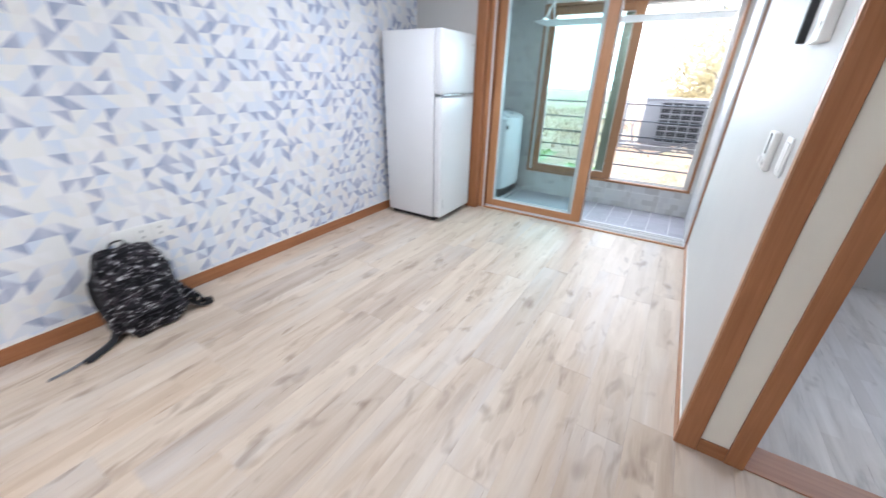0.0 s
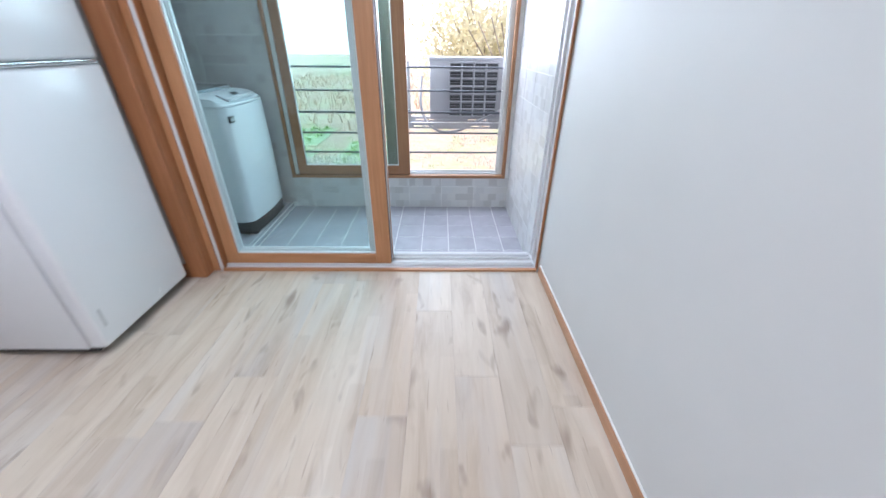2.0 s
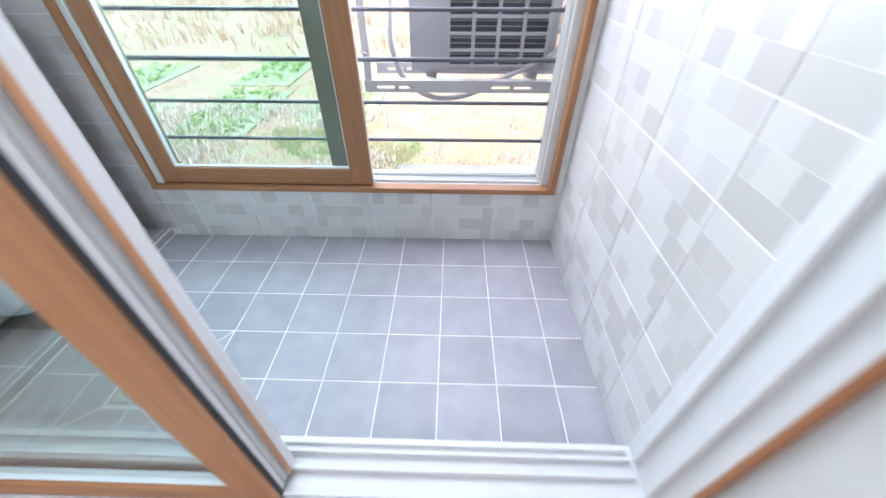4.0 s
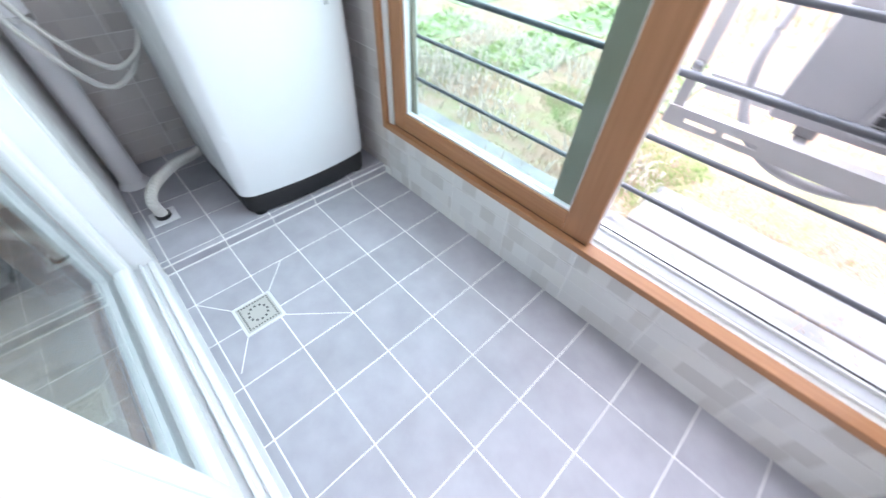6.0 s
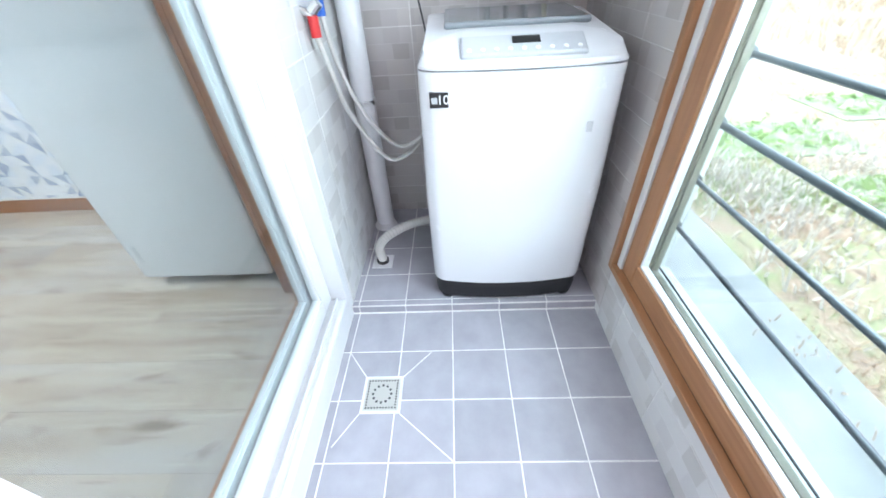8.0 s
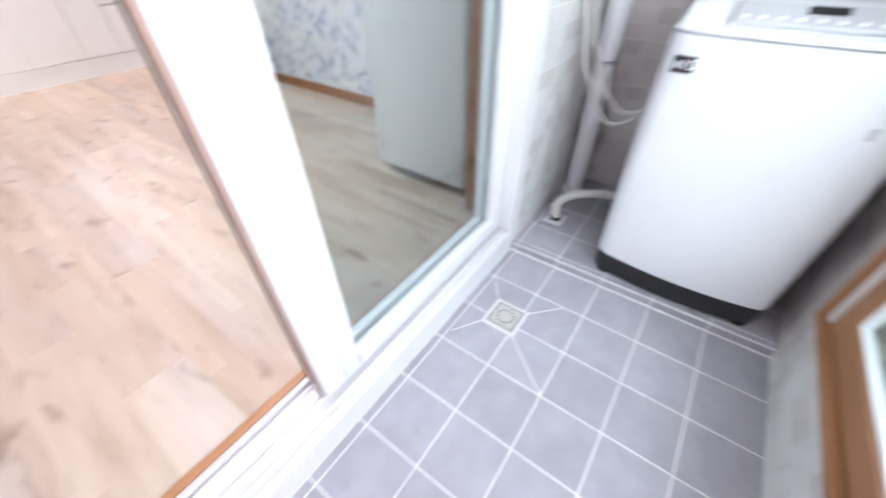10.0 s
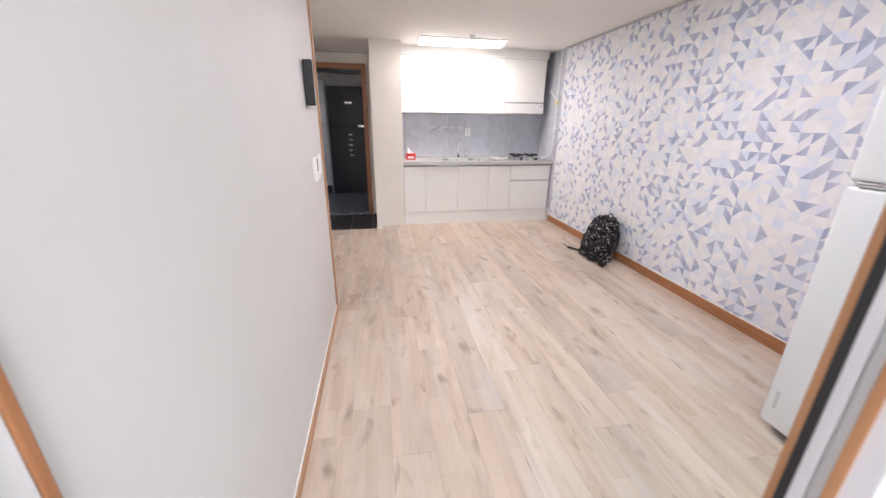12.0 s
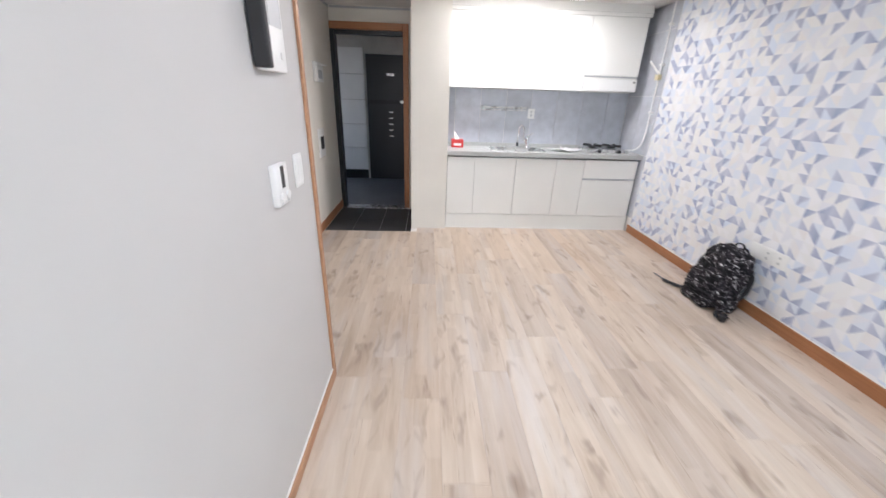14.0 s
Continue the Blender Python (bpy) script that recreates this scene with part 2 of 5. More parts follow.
def ground_material():
    m, t, b = nodes("garden_ground", 0.9)
    v = coords(t)
    big, mid, fine = noise_tex(t, v, 0.6, 3.0), noise_tex(t, v, 3.0, 6.0, 0.65), noise_tex(t, v, 40.0, 4.0, 0.7)
    soil = ramp(t, fine, [(0.3, (0.26, 0.18, 0.13)), (0.5, (0.45, 0.32, 0.24)), (0.7, (0.62, 0.50, 0.41))])
    grass = ramp(t, fine, [(0.3, (0.26, 0.31, 0.14)), (0.7, (0.43, 0.48, 0.26))])
    f = math_node(t, "MULTIPLY_ADD", mid, 0.7, math_node(t, "MULTIPLY", big, 0.45))
    c = mix(t, ramp(t, f, [(0.55, (0, 0, 0)), (0.72, (1, 1, 1))]), soil, grass)
    t.links.new(c, b.inputs["Base Color"])
    bump(t, b, fine, 0.6, 0.03)
    return m


WHITE = surf("white_wallpaper", (0.56, 0.55, 0.54), 0.6, var=0.02, bumps=0.12)
CREAM = surf("cream_wallpaper", (0.74, 0.71, 0.65), 0.6, var=0.03, bumps=0.12)
CEILING = surf("ceiling_paper", (0.80, 0.79, 0.76), 0.7, var=0.02, bumps=0.1)
PLASTER = surf("concrete", (0.56, 0.55, 0.53), 0.85, var=0.15, bumps=0.4)
PAPER = wallpaper()
TRIM_V = wood("brown_foil_upright", (0.27, 0.105, 0.042), (0.40, 0.175, 0.075), 2)
TRIM_X = wood("brown_foil_across", (0.27, 0.105, 0.042), (0.40, 0.175, 0.075), 0)
TRIM_Y = wood("brown_foil_along", (0.27, 0.105, 0.042), (0.40, 0.175, 0.075), 1)
SASH_V = wood("oak_foil_upright", (0.36, 0.165, 0.07), (0.50, 0.25, 0.12), 2)
SASH_X = wood("oak_foil_across", (0.36, 0.165, 0.07), (0.50, 0.25, 0.12), 0)
BASE_Y = wood("skirting_foil", (0.36, 0.18, 0.09), (0.48, 0.26, 0.15), 1)
PVC = surf("white_plastic_frame", (0.66, 0.66, 0.67), 0.35, var=0.02)
SEAL = surf("silicone_seal", (0.78, 0.78, 0.76), 0.5, var=0.05)
GASKET = surf("black_rubber", (0.02, 0.02, 0.022), 0.6)
GRATE = surf("dull_grate_steel", (0.50, 0.49, 0.46), 0.45, 0.35)
STEEL = surf("brushed_steel", (0.62, 0.62, 0.62), 0.28, 1.0)
CHROME = surf("chrome", (0.8, 0.8, 0.8), 0.08, 1.0, rvar=0.03)
DARK_METAL = surf("dark_painted_rail", (0.10, 0.105, 0.12), 0.4, 0.3)
ENAMEL = surf("white_enamel", (0.69, 0.70, 0.72), 0.22, var=0.015, bumps=0.02)
DOORWHITE = surf("white_lacquer", (0.82, 0.815, 0.785), 0.18, var=0.015, bumps=0.03)
PLASTIC = surf("white_plastic", (0.80, 0.80, 0.79), 0.35, var=0.02)
GREYPLASTIC = surf("grey_plastic", (0.45, 0.46, 0.48), 0.35)
LIDGLASS = surf("smoked_lid", (0.22, 0.24, 0.26), 0.1, rvar=0.03)
BLACK = surf("black_plastic", (0.012, 0.012, 0.014), 0.5)
COUNTER = surf("grey_worktop", (0.47, 0.48, 0.47), 0.3, var=0.12, coarse=60)
SPLASH = floor_tile_material("grey_splash_tile", (0.50, 0.525, 0.58))
TILE = floor_tile_material("grey_floor_tile", (0.345, 0.34, 0.375))
SLATE = floor_tile_material("black_slate_tile", (0.045, 0.043, 0.045))
GROUT = surf("pale_grout", (0.74, 0.73, 0.71), 0.8, var=0.1, coarse=12)
MOSAIC = mosaic_material("pale_mosaic_tile", (0.91, 0.91, 0.90))
MOSAIC_DARK = mosaic_material("taupe_mosaic_tile", (0.82, 0.775, 0.755))
PLANK = plank_material("limed_oak_plank", ((0.41, 0.325, 0.255), (0.515, 0.43, 0.35), (0.575, 0.495, 0.415), (0.635, 0.57, 0.50), (0.25, 0.18, 0.135)))
PLANK_GREY = plank_material("bedroom_grey_plank", ((0.32, 0.29, 0.27), (0.50, 0.48, 0.46), (0.58, 0.56, 0.54), (0.66, 0.65, 0.63), (0.25, 0.23, 0.21)))
GLASS = glass("green_tinted_glass", (0.915, 0.965, 0.965))
CLEAR = glass("window_glass", (0.90, 0.965, 0.955))
CAMO = camo_material()
WEB = surf("black_webbing", (0.014, 0.014, 0.017), 0.8, bumps=0.4, fine=400)
GREYWEB = surf("grey_webbing", (0.16, 0.16, 0.17), 0.7, bumps=0.4, fine=400)
HOSE = surf("grey_hose", (0.55, 0.54, 0.51), 0.45)
RED = surf("red_plastic", (0.55, 0.03, 0.03), 0.35)
BLUE = surf("blue_plastic", (0.03, 0.13, 0.5), 0.35)
INK = surf("black_print", (0.012, 0.012, 0.013), 0.4)
DARKDOOR = surf("black_steel_door", (0.02, 0.021, 0.025), 0.35)
CORRFLOOR = surf("grey_corridor_floor", (0.24, 0.24, 0.245), 0.45, var=0.05)
ACBODY = surf("outdoor_unit_paint", (0.36, 0.35, 0.37), 0.5, var=0.06)
BRACKET = surf("bracket_paint", (0.40, 0.385, 0.395), 0.5, var=0.1)
TRACK = surf("greyish_white_track", (0.60, 0.60, 0.585), 0.4, var=0.06)
WIN_V = wood("window_foil_upright", (0.27, 0.12, 0.05), (0.38, 0.185, 0.085), 2)
WIN_X = wood("window_foil_across", (0.27, 0.12, 0.05), (0.38, 0.185, 0.085), 0)
ACDARK = surf("coil_fins", (0.06, 0.06, 0.065), 0.6)
GROUND = ground_material()
PAVE = surf("concrete_strip", (0.34, 0.345, 0.35), 0.85, var=0.22, coarse=2.5, bumps=0.4)
PLOT = surf("planted_plot", (0.34, 0.42, 0.25), 0.9, var=0.35, coarse=9, bumps=0.5, fine=60)
BARK = surf("bark", (0.30, 0.25, 0.21), 0.9, bumps=0.5)


def leafy(name, a, b2):
    m, t, b = nodes(name, 0.6)
    g = t.nodes.new("ShaderNodeNewGeometry")
    c = ramp(t, g.outputs["Random Per Island"], [(0.0, a), (1.0, b2)])
    d, tl, mx = (t.nodes.new("ShaderNode" + k) for k in ("BsdfDiffuse", "BsdfTranslucent", "MixShader"))
    t.links.new(c, d.inputs[0])
    t.links.new(c, tl.inputs[0])
    t.links.new(d.outputs[0], mx.inputs[1])
    t.links.new(tl.outputs[0], mx.inputs[2])
    t.links.new(mx.outputs[0], t.nodes["Material Output"].inputs[0])
    t.nodes.remove(b)
    return m


LEAF = leafy("green_leaves", (0.30, 0.41, 0.16), (0.42, 0.53, 0.25))
DRY = leafy("dry_grass", (0.52, 0.36, 0.25), (0.68, 0.53, 0.41))
TWIG = leafy("dead_stalks", (0.60, 0.53, 0.46), (0.78, 0.73, 0.67))
YELLOW = leafy("yellow_blossom", (0.68, 0.61, 0.40), (0.78, 0.72, 0.52))
FARLEAF = leafy("far_foliage", (0.50, 0.51, 0.36), (0.64, 0.64, 0.50))


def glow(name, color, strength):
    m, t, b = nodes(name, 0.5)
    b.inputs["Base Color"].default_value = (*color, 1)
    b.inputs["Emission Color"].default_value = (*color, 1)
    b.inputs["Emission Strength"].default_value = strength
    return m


# emission stands in for the bright haze of the distance
HAZE_GLOW = glow("glowing_haze", (0.96, 0.98, 1.0), 1.6)
OLIVE = surf("olive_screen_frame", (0.19, 0.175, 0.13), 0.5)
LIT = glow("lit_diffuser", (1.0, 0.97, 0.92), LAMP_GLOW)


# ---- mesh helpers ----
def box(bm, x0, x1, y0, y1, z0, z1, bev=0.0, seg=2):
    m = Matrix.LocRotScale(((x0 + x1) / 2, (y0 + y1) / 2, (z0 + z1) / 2), None, (abs(x1 - x0), abs(y1 - y0), abs(z1 - z0)))
    vs = bmesh.ops.create_cube(bm, size=1.0, matrix=m)["verts"]
    if bev:
        es = list({e for v in vs for e in v.link_edges})
        bmesh.ops.bevel(bm, geom=es, offset=bev, segments=seg, affect="EDGES", profile=0.5)
    return bm


def B(*a, bev=0.0, seg=2):
    return box(bmesh.new(), *a, bev=bev, seg=seg)


def cyl(bm, p, q, r, r2=None, n=20):
    p, q = Vector(p), Vector(q)
    d = q - p
    m = Matrix.Translation((p + q) / 2) @ d.to_track_quat("Z", "Y").to_matrix().to_4x4()
    bmesh.ops.create_cone(bm, cap_ends=True, segments=n, radius1=r, radius2=r if r2 is None else r2, depth=d.length, matrix=m)
    return bm


def spline(pts, n=8):
    """Points of a smooth line through pts."""
    p = [Vector(a) for a in pts]
    p = [p[0] * 2 - p[1]] + p + [p[-1] * 2 - p[-2]]
    out = []
    for i in range(1, len(p) - 2):
        for k in range(n):
            s = k / n
            out.append(0.5 * (2 * p[i] + (p[i + 1] - p[i - 1]) * s + (2 * p[i - 1] - 5 * p[i] + 4 * p[i + 1] - p[i + 2]) * s * s + (3 * p[i] - p[i - 1] - 3 * p[i + 1] + p[i + 2]) * s ** 3))
    return out + [p[-2]]


def tube(bm, pts, r, n=10, ridge=0.0, flat=1.0):
    """A swept tube; ridge makes it corrugated, flat turns it into a strap."""
    rings, prev = [], None
    pts = [Vector(a) for a in pts]
    for i, p in enumerate(pts):
        d = (pts[min(i + 1, len(pts) - 1)] - pts[max(i - 1, 0)]).normalized()
        side = d.cross(Vector((0, 0, 1)) if abs(d.z) < 0.95 else Vector((1, 0, 0))).normalized()
        if prev and side.dot(prev) < 0:
            side = -side
        prev = side
        up = side.cross(d)
        rr = r * (1 + (ridge if i % 2 else 0))
        rings.append([bm.verts.new(p + side * rr * math.cos(2 * math.pi * k / n) + up * rr * flat * math.sin(2 * math.pi * k / n)) for k in range(n)])
    for a, c in zip(rings, rings[1:]):
        for k in range(n):
            bm.faces.new((a[k], a[(k + 1) % n], c[(k + 1) % n], c[k]))
    bm.faces.new(rings[0])
    bm.faces.new(list(reversed(rings[-1])))
    bmesh.ops.recalc_face_normals(bm, faces=bm.faces[:])
    return bm


def part(name, bm, material, parent=None, label="", smooth=False):
    me = bpy.data.meshes.new(name)
    if smooth:
        for f in bm.faces:
            f.smooth = True
    bm.to_mesh(me)
    bm.free()
    me.materials.append(material)
    ob = new(name, me)
    if smooth:
        me.set_sharp_from_angle(angle=radians(40))
    if parent:
        ob.parent = parent
        ob.matrix_parent_inverse = Matrix.Translation(-parent.location) if parent.type == "EMPTY" else Matrix()
    return tagged(ob, label)


def thing(name, at, label, category, group="", kind=""):
    e = new(name)
    e.location, e.empty_display_size = at, 0.1
    return tagged(e, label, category, group, kind)


def solid(name, bm, material, label, category="wall", kind="structure", smooth=False):
    return tagged(part(name, bm, material, None, "", smooth), label, category, "", kind)


def piece(name, mesh, at, parent):
    """A repeat of a shared mesh, set at a place of its parent."""
    o = new(name, mesh)
    o.location = at
    o.parent = parent
    return o


def mesh_of(name, bm, material):
    me = bpy.data.meshes.new(name)
    bm.to_mesh(me)
    bm.free()
    me.materials.append(material)
    return me


def text_bm(words, size, m):
    """Raised letters in the built-in font, laid by the matrix m."""
    cu = bpy.data.curves.new("letters", "FONT")
    cu.body, cu.size, cu.extrude, cu.align_x, cu.align_y = words, size, 0.0004, "CENTER", "CENTER"
    o = bpy.data.objects.new("letters", cu)
    me = o.to_mesh()
    bm = bmesh.new()
    bm.from_mesh(me)
    o.to_mesh_clear()
    bpy.data.objects.remove(o)
    bmesh.ops.transform(bm, matrix=m, verts=bm.verts[:])
    return bm


# ---- structure ----
floor = solid("floor", box(B(-0.15, 2.54, -4.66, 0.0, -0.2, -0.012), 2.54, 4.15, -4.47, -2.2, -0.2, -0.012), GROUT, "pale limed-oak plank floor of the room and hall", "floor")
blue_wall = solid("wall_west", B(-0.16, 0.0, -5.35, 0.0, -0.2, CEIL + 0.2), PAPER, "wall papered with blue and grey triangle print", "wall")
wall_e = solid("wall_east", B(W, W + 0.14, -2.195, 0.01, -0.2, CEIL + 0.2), WHITE, "plain white papered wall with wall controls", "wall")
bm = B(-0.16, 0.742, -0.07, 0.19, -0.2, CEIL + 0.2)
box(bm, 0.742, 0.80, 0.0, 0.19, -0.2, CEIL + 0.2)
box(bm, 0.80, W, 0.0, 0.19, DOOR_TOP + 0.05, CEIL + 0.2)
wall_n = solid("wall_north", bm, WHITE, "white wall round the sliding balcony door", "wall")
wall_s = solid("wall_south", B(-0.16, 2.3, -5.35, -5.20, -0.2, CEIL + 0.2), WHITE, "white wall behind the kitchen", "wall")
stub = solid("wall_kitchen_end", B(2.15, 2.535, -5.46, -4.60, -0.2, CEIL + 0.2), CREAM, "cream papered pier beside the kitchen units", "wall")
bm = B(HALL, HALL + 0.14, -5.46, -3.3, -0.2, CEIL + 0.2)
box(bm, HALL, 4.3, -3.3, -3.16, -0.2, CEIL + 0.2)
box(bm, 4.16, 4.3, -3.16, -2.06, -0.2, CEIL + 0.2)
solid("wall_hall", bm, CREAM, "cream papered wall of the entrance hall", "wall")
bm = B(2.535, 2.60, -5.60, -5.46, -0.2, CEIL + 0.2)
box(bm, 2.60, HALL, -5.60, -5.46, 2.15, CEIL + 0.2)
box(bm, HALL, HALL + 0.14, -5.60, -5.46, -0.2, CEIL + 0.2)
solid("wall_entrance", bm, CREAM, "cream papered wall over the entrance door", "wall")
# bedroom beyond the open doorway
bm = B(3.9, 4.16, -2.195, -2.06, -0.2, CEIL + 0.2)
box(bm, 3.06, 3.9, -2.195, -2.06, 2.08, CEIL + 0.2)
solid("wall_bedroom_door", bm, WHITE, "white wall over the bedroom doorway", "wall")
bm = B(5.6, 5.75, -2.2, 0.0, -0.2, CEIL + 0.2)
box(bm, 4.16, 5.75, -2.35, -2.2, -0.2, CEIL + 0.2)
box(bm, W + 0.14, 3.7, -0.02, 0.13, -0.2, CEIL + 0.2)
box(bm, 5.1, 5.75, -0.02, 0.13, -0.2, CEIL + 0.2)
box(bm, 3.7, 5.1, -0.02, 0.13, -0.2, 0.8)
box(bm, 3.7, 5.1, -0.02, 0.13, 2.0, CEIL + 0.2)
solid("wall_bedroom", bm, WHITE, "plain white bedroom walls with a window opening", "wall")
bed_floor = solid("floor_bedroom", B(W + 0.14, 5.6, -2.1, -0.02, -0.2, -0.012), GROUT, "greyish plank floor of the bedroom", "floor")
solid("ceiling", B(-0.1, 5.7, -5.46, 0.1, CEIL, CEIL + 0.12), CEILING, "white papered flat ceiling", "ceiling")
# balcony
bm = B(-0.16, 3.0, 0.19, 1.5, -0.35, ZB - 0.0012)
box(bm, -0.16, 0.8328, 0.19, 1.28, ZB - 0.0012, ZP - 0.0012)
bal_floor = solid("floor_balcony", bm, GROUT, "grey tiled balcony floor with pale joints and a raised plinth", "floor")
bal_e = solid("wall_balcony_east", B(W + 0.0015, W + 0.15, 0.012, 1.55, -0.35, CEIL + 0.2), GROUT, "balcony side wall of pale printed mosaic tiles", "wall")
bal_w = solid("wall_balcony_west", B(-0.16, 0.0385, 0.19, 1.55, -0.35, CEIL + 0.2), GROUT, "balcony end wall of grey mosaic tiles", "wall")
bm = B(0.0385, WX0, 1.2715, 1.452, -0.35, CEIL + 0.2)
box(bm, WX0, WX1, 1.2715, 1.452, -0.35, WZ0)
box(bm, WX0, WX1, 1.2715, 1.452, WZ1, CEIL + 0.2)
box(bm, WX1, W + 0.0015, 1.2715, 1.452, -0.35, CEIL + 0.2)
bal_n = solid("wall_balcony_north", bm, GROUT, "balcony parapet and pier of pale mosaic tiles", "wall")
bal_s = solid("wall_balcony_south", B(0.0385, 0.799, 0.192, 0.2065, -0.35, CEIL + 0.2), GROUT, "tiled balcony face beside the sliding door", "wall")
solid("ceiling_balcony", B(-0.1, 3.0, 0.1, 1.55, CEIL, CEIL + 0.12), CEILING, "white balcony ceiling", "ceiling")
solid("facade", B(-6, -0.16, 1.3, 1.52, -1.4, 6), PLASTER, "pale rendered outer wall of the block", "facade")
bm = B(3.0, 9, 0.14, 1.52, -1.4, -0.36)
box(bm, -6, 9, 1.3, 1.52, CEIL + 0.32, 6)
box(bm, -0.16, 3.0, 1.35, 1.515, -1.4, -0.36)
solid("facade_upper", bm, PLASTER, "pale rendered outer wall of the block", "facade")

# entrance lobby and the corridor outside the open entrance door
lobby = solid("floor_lobby", B(2.535, HALL, -5.46, -4.47, -0.2, -0.0255), GROUT, "black slate tiled entrance floor", "floor")
solid("floor_corridor", B(1.8, 5.2, -7.5, -5.46, -0.2, -0.045), CORRFLOOR, "grey polished corridor floor", "floor")
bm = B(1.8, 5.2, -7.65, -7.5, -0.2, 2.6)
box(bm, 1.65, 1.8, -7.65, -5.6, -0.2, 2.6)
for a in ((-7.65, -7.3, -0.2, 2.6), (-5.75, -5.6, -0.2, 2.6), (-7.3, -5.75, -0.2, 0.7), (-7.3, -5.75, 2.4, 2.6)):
    box(bm, 5.2, 5.35, *a)  # unseen opening between, added so sky light enters
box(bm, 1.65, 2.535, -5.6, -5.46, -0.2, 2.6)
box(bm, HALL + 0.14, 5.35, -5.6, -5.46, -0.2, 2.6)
solid("wall_corridor", bm, PLASTER, "dim grey corridor walls with an unseen opening added for light", "wall")
solid("ceiling_corridor", B(1.65, 5.35, -7.65, -5.6, 2.6, 2.7), CEILING, "corridor ceiling in shadow", "ceiling")

# skirtings
b1 = solid("baseboard", B(0.0, 0.014, -4.60, -0.002, 0, 0.085, bev=0.003), TRIM_Y, "brown wood-foil skirting along the papered wall", "skirting")
bm = B(W - 0.012, W, -2.185, -0.04, 0, 0.055, bev=0.002)
solid("baseboard_east", bm, BASE_Y, "light brown skirting along the white wall", "skirting")
solid("trim_seal", B(W - 0.005, W, -2.185, -0.04, 0.0555, 0.064), SEAL, "white sealant line on the skirting", "trim")
solid("trim_seal_west", B(0.0, 0.005, -4.5, -0.3, 0.0855, 0.092), SEAL, "white sealant line on the skirting", "trim")
solid("baseboard_hall", B(HALL - 0.014, HALL, -5.44, -3.3, 0, 0.09), TRIM_Y, "brown wood-foil skirting in the hall", "skirting")
solid("baseboard_north", B(0.015, 0.70, -0.084, -0.07, 0, 0.085), TRIM_X, "brown wood-foil skirting behind the refrigerator", "skirting")
bm = B(0.003, 0.018, -4.6, -0.003, CEIL - 0.022, CEIL - 0.002)
box(bm, W - 0.018, W - 0.003, -2.19, -0.003, CEIL - 0.022, CEIL - 0.002)
# the two hall strips draw the dark line of a shadow gap
box(bm, 2.54, HALL - 0.02, -5.459, -5.447, CEIL - 0.03, CEIL - 0.012)
box(bm, HALL - 0.013, HALL - 0.001, -5.445, -3.3, CEIL - 0.03, CEIL - 0.012)
solid("trim_ceiling", bm, GREYPLASTIC, "thin grey cornice strip under the ceiling, drawn for a shadow gap in the hall", "trim")


# ---- trim of the wall's end and the bedroom doorway ----
casing = thing("door_1", (2.95, -2.2, 0), "brown wood-foil casing of the open bedroom doorway", "doorway", kind="structure")
part("corner_strip", B(2.834, 2.906, -2.215, -2.195, 0, CEIL - 0.002, bev=0.003), TRIM_V, casing)
part("corner_edge", B(2.828, 2.8395, -2.2135, -2.185, 0, CEIL - 0.002, bev=0.002), BASE_Y, casing, "thin pale edge strip")
part("infill", B(2.906, 2.998, -2.206, -2.195, 0.066, CEIL - 0.002), CREAM, casing, "beige papered infill panel")
part("foot_strip", B(2.906, 2.998, -2.214, -2.195, 0, 0.066, bev=0.003), TRIM_X, casing)
part("jamb", B(2.998, 3.06, -2.218, -2.05, 0, 2.08, bev=0.003), TRIM_V, casing)
part("jamb", B(3.86, 3.92, -2.218, -2.05, 0, 2.08, bev=0.003), TRIM_V, casing)
part("lintel", B(3.06, 3.86, -2.218, -2.05, 2.02, 2.08, bev=0.003), TRIM_X, casing)
part("threshold", B(3.06, 3.86, -2.205, -2.06, -0.012, 0.004, bev=0.002), TRIM_X, casing)

# ---- sliding balcony door ----
sd = thing("sliding_door", (1.85, 0.1, 0), "open sliding balcony door, brown inside and white outside, tinted glass", "sliding door")
part("casing", B(0.70, 0.80, -0.09, -0.068, 0, DOOR_TOP + 0.05, bev=0.003), TRIM_V, sd)
part("lining", B(0.744, 0.801, -0.068, 0.0, 0, DOOR_TOP + 0.05, bev=0.003), TRIM_V, sd)
part("jamb_face", B(0.801, 0.838, -0.012, 0.0, 0, DOOR_TOP + 0.05, bev=0.003), SASH_V, sd)
part("track_cover", B(0.840, 0.858, -0.006, 0.002, 0.01, DOOR_TOP, bev=0.002), PVC, sd, "white track strip")
part("casing", B(2.824, W - 0.001, 0.010, 0.024, 0, DOOR_TOP + 0.05, bev=0.003), TRIM_V, sd)
part("casing", B(0.801, 2.822, -0.018, 0.0, DOOR_TOP, DOOR_TOP + 0.05, bev=0.003), TRIM_X, sd)
part("jamb", B(0.80, 0.862, 0.0, 0.092, 0, DOOR_TOP, bev=0.002), TRIM_V, sd)
part("jamb", B(0.80, 0.858, 0.092, 0.205, 0, DOOR_TOP, bev=0.003), PVC, sd, "white plastic jamb")
bm = B(2.828, W + 0.006, 0.024, 0.205, 0, DOOR_TOP, bev=0.002)
for y in (0.07, 0.15):
    box(bm, 2.812, 2.828, y, y + 0.014, 0.03, DOOR_TOP, bev=0.002)
part("jamb", bm, PVC, sd, "white plastic jamb with grooves")
part("head", B(0.86, 2.826, 0.0, 0.205, DOOR_TOP, DOOR_TOP + 0.048), PVC, sd)
bm = B(0.80, W + 0.006, 0.012, 0.205, -0.11, 0.008, bev=0.003)
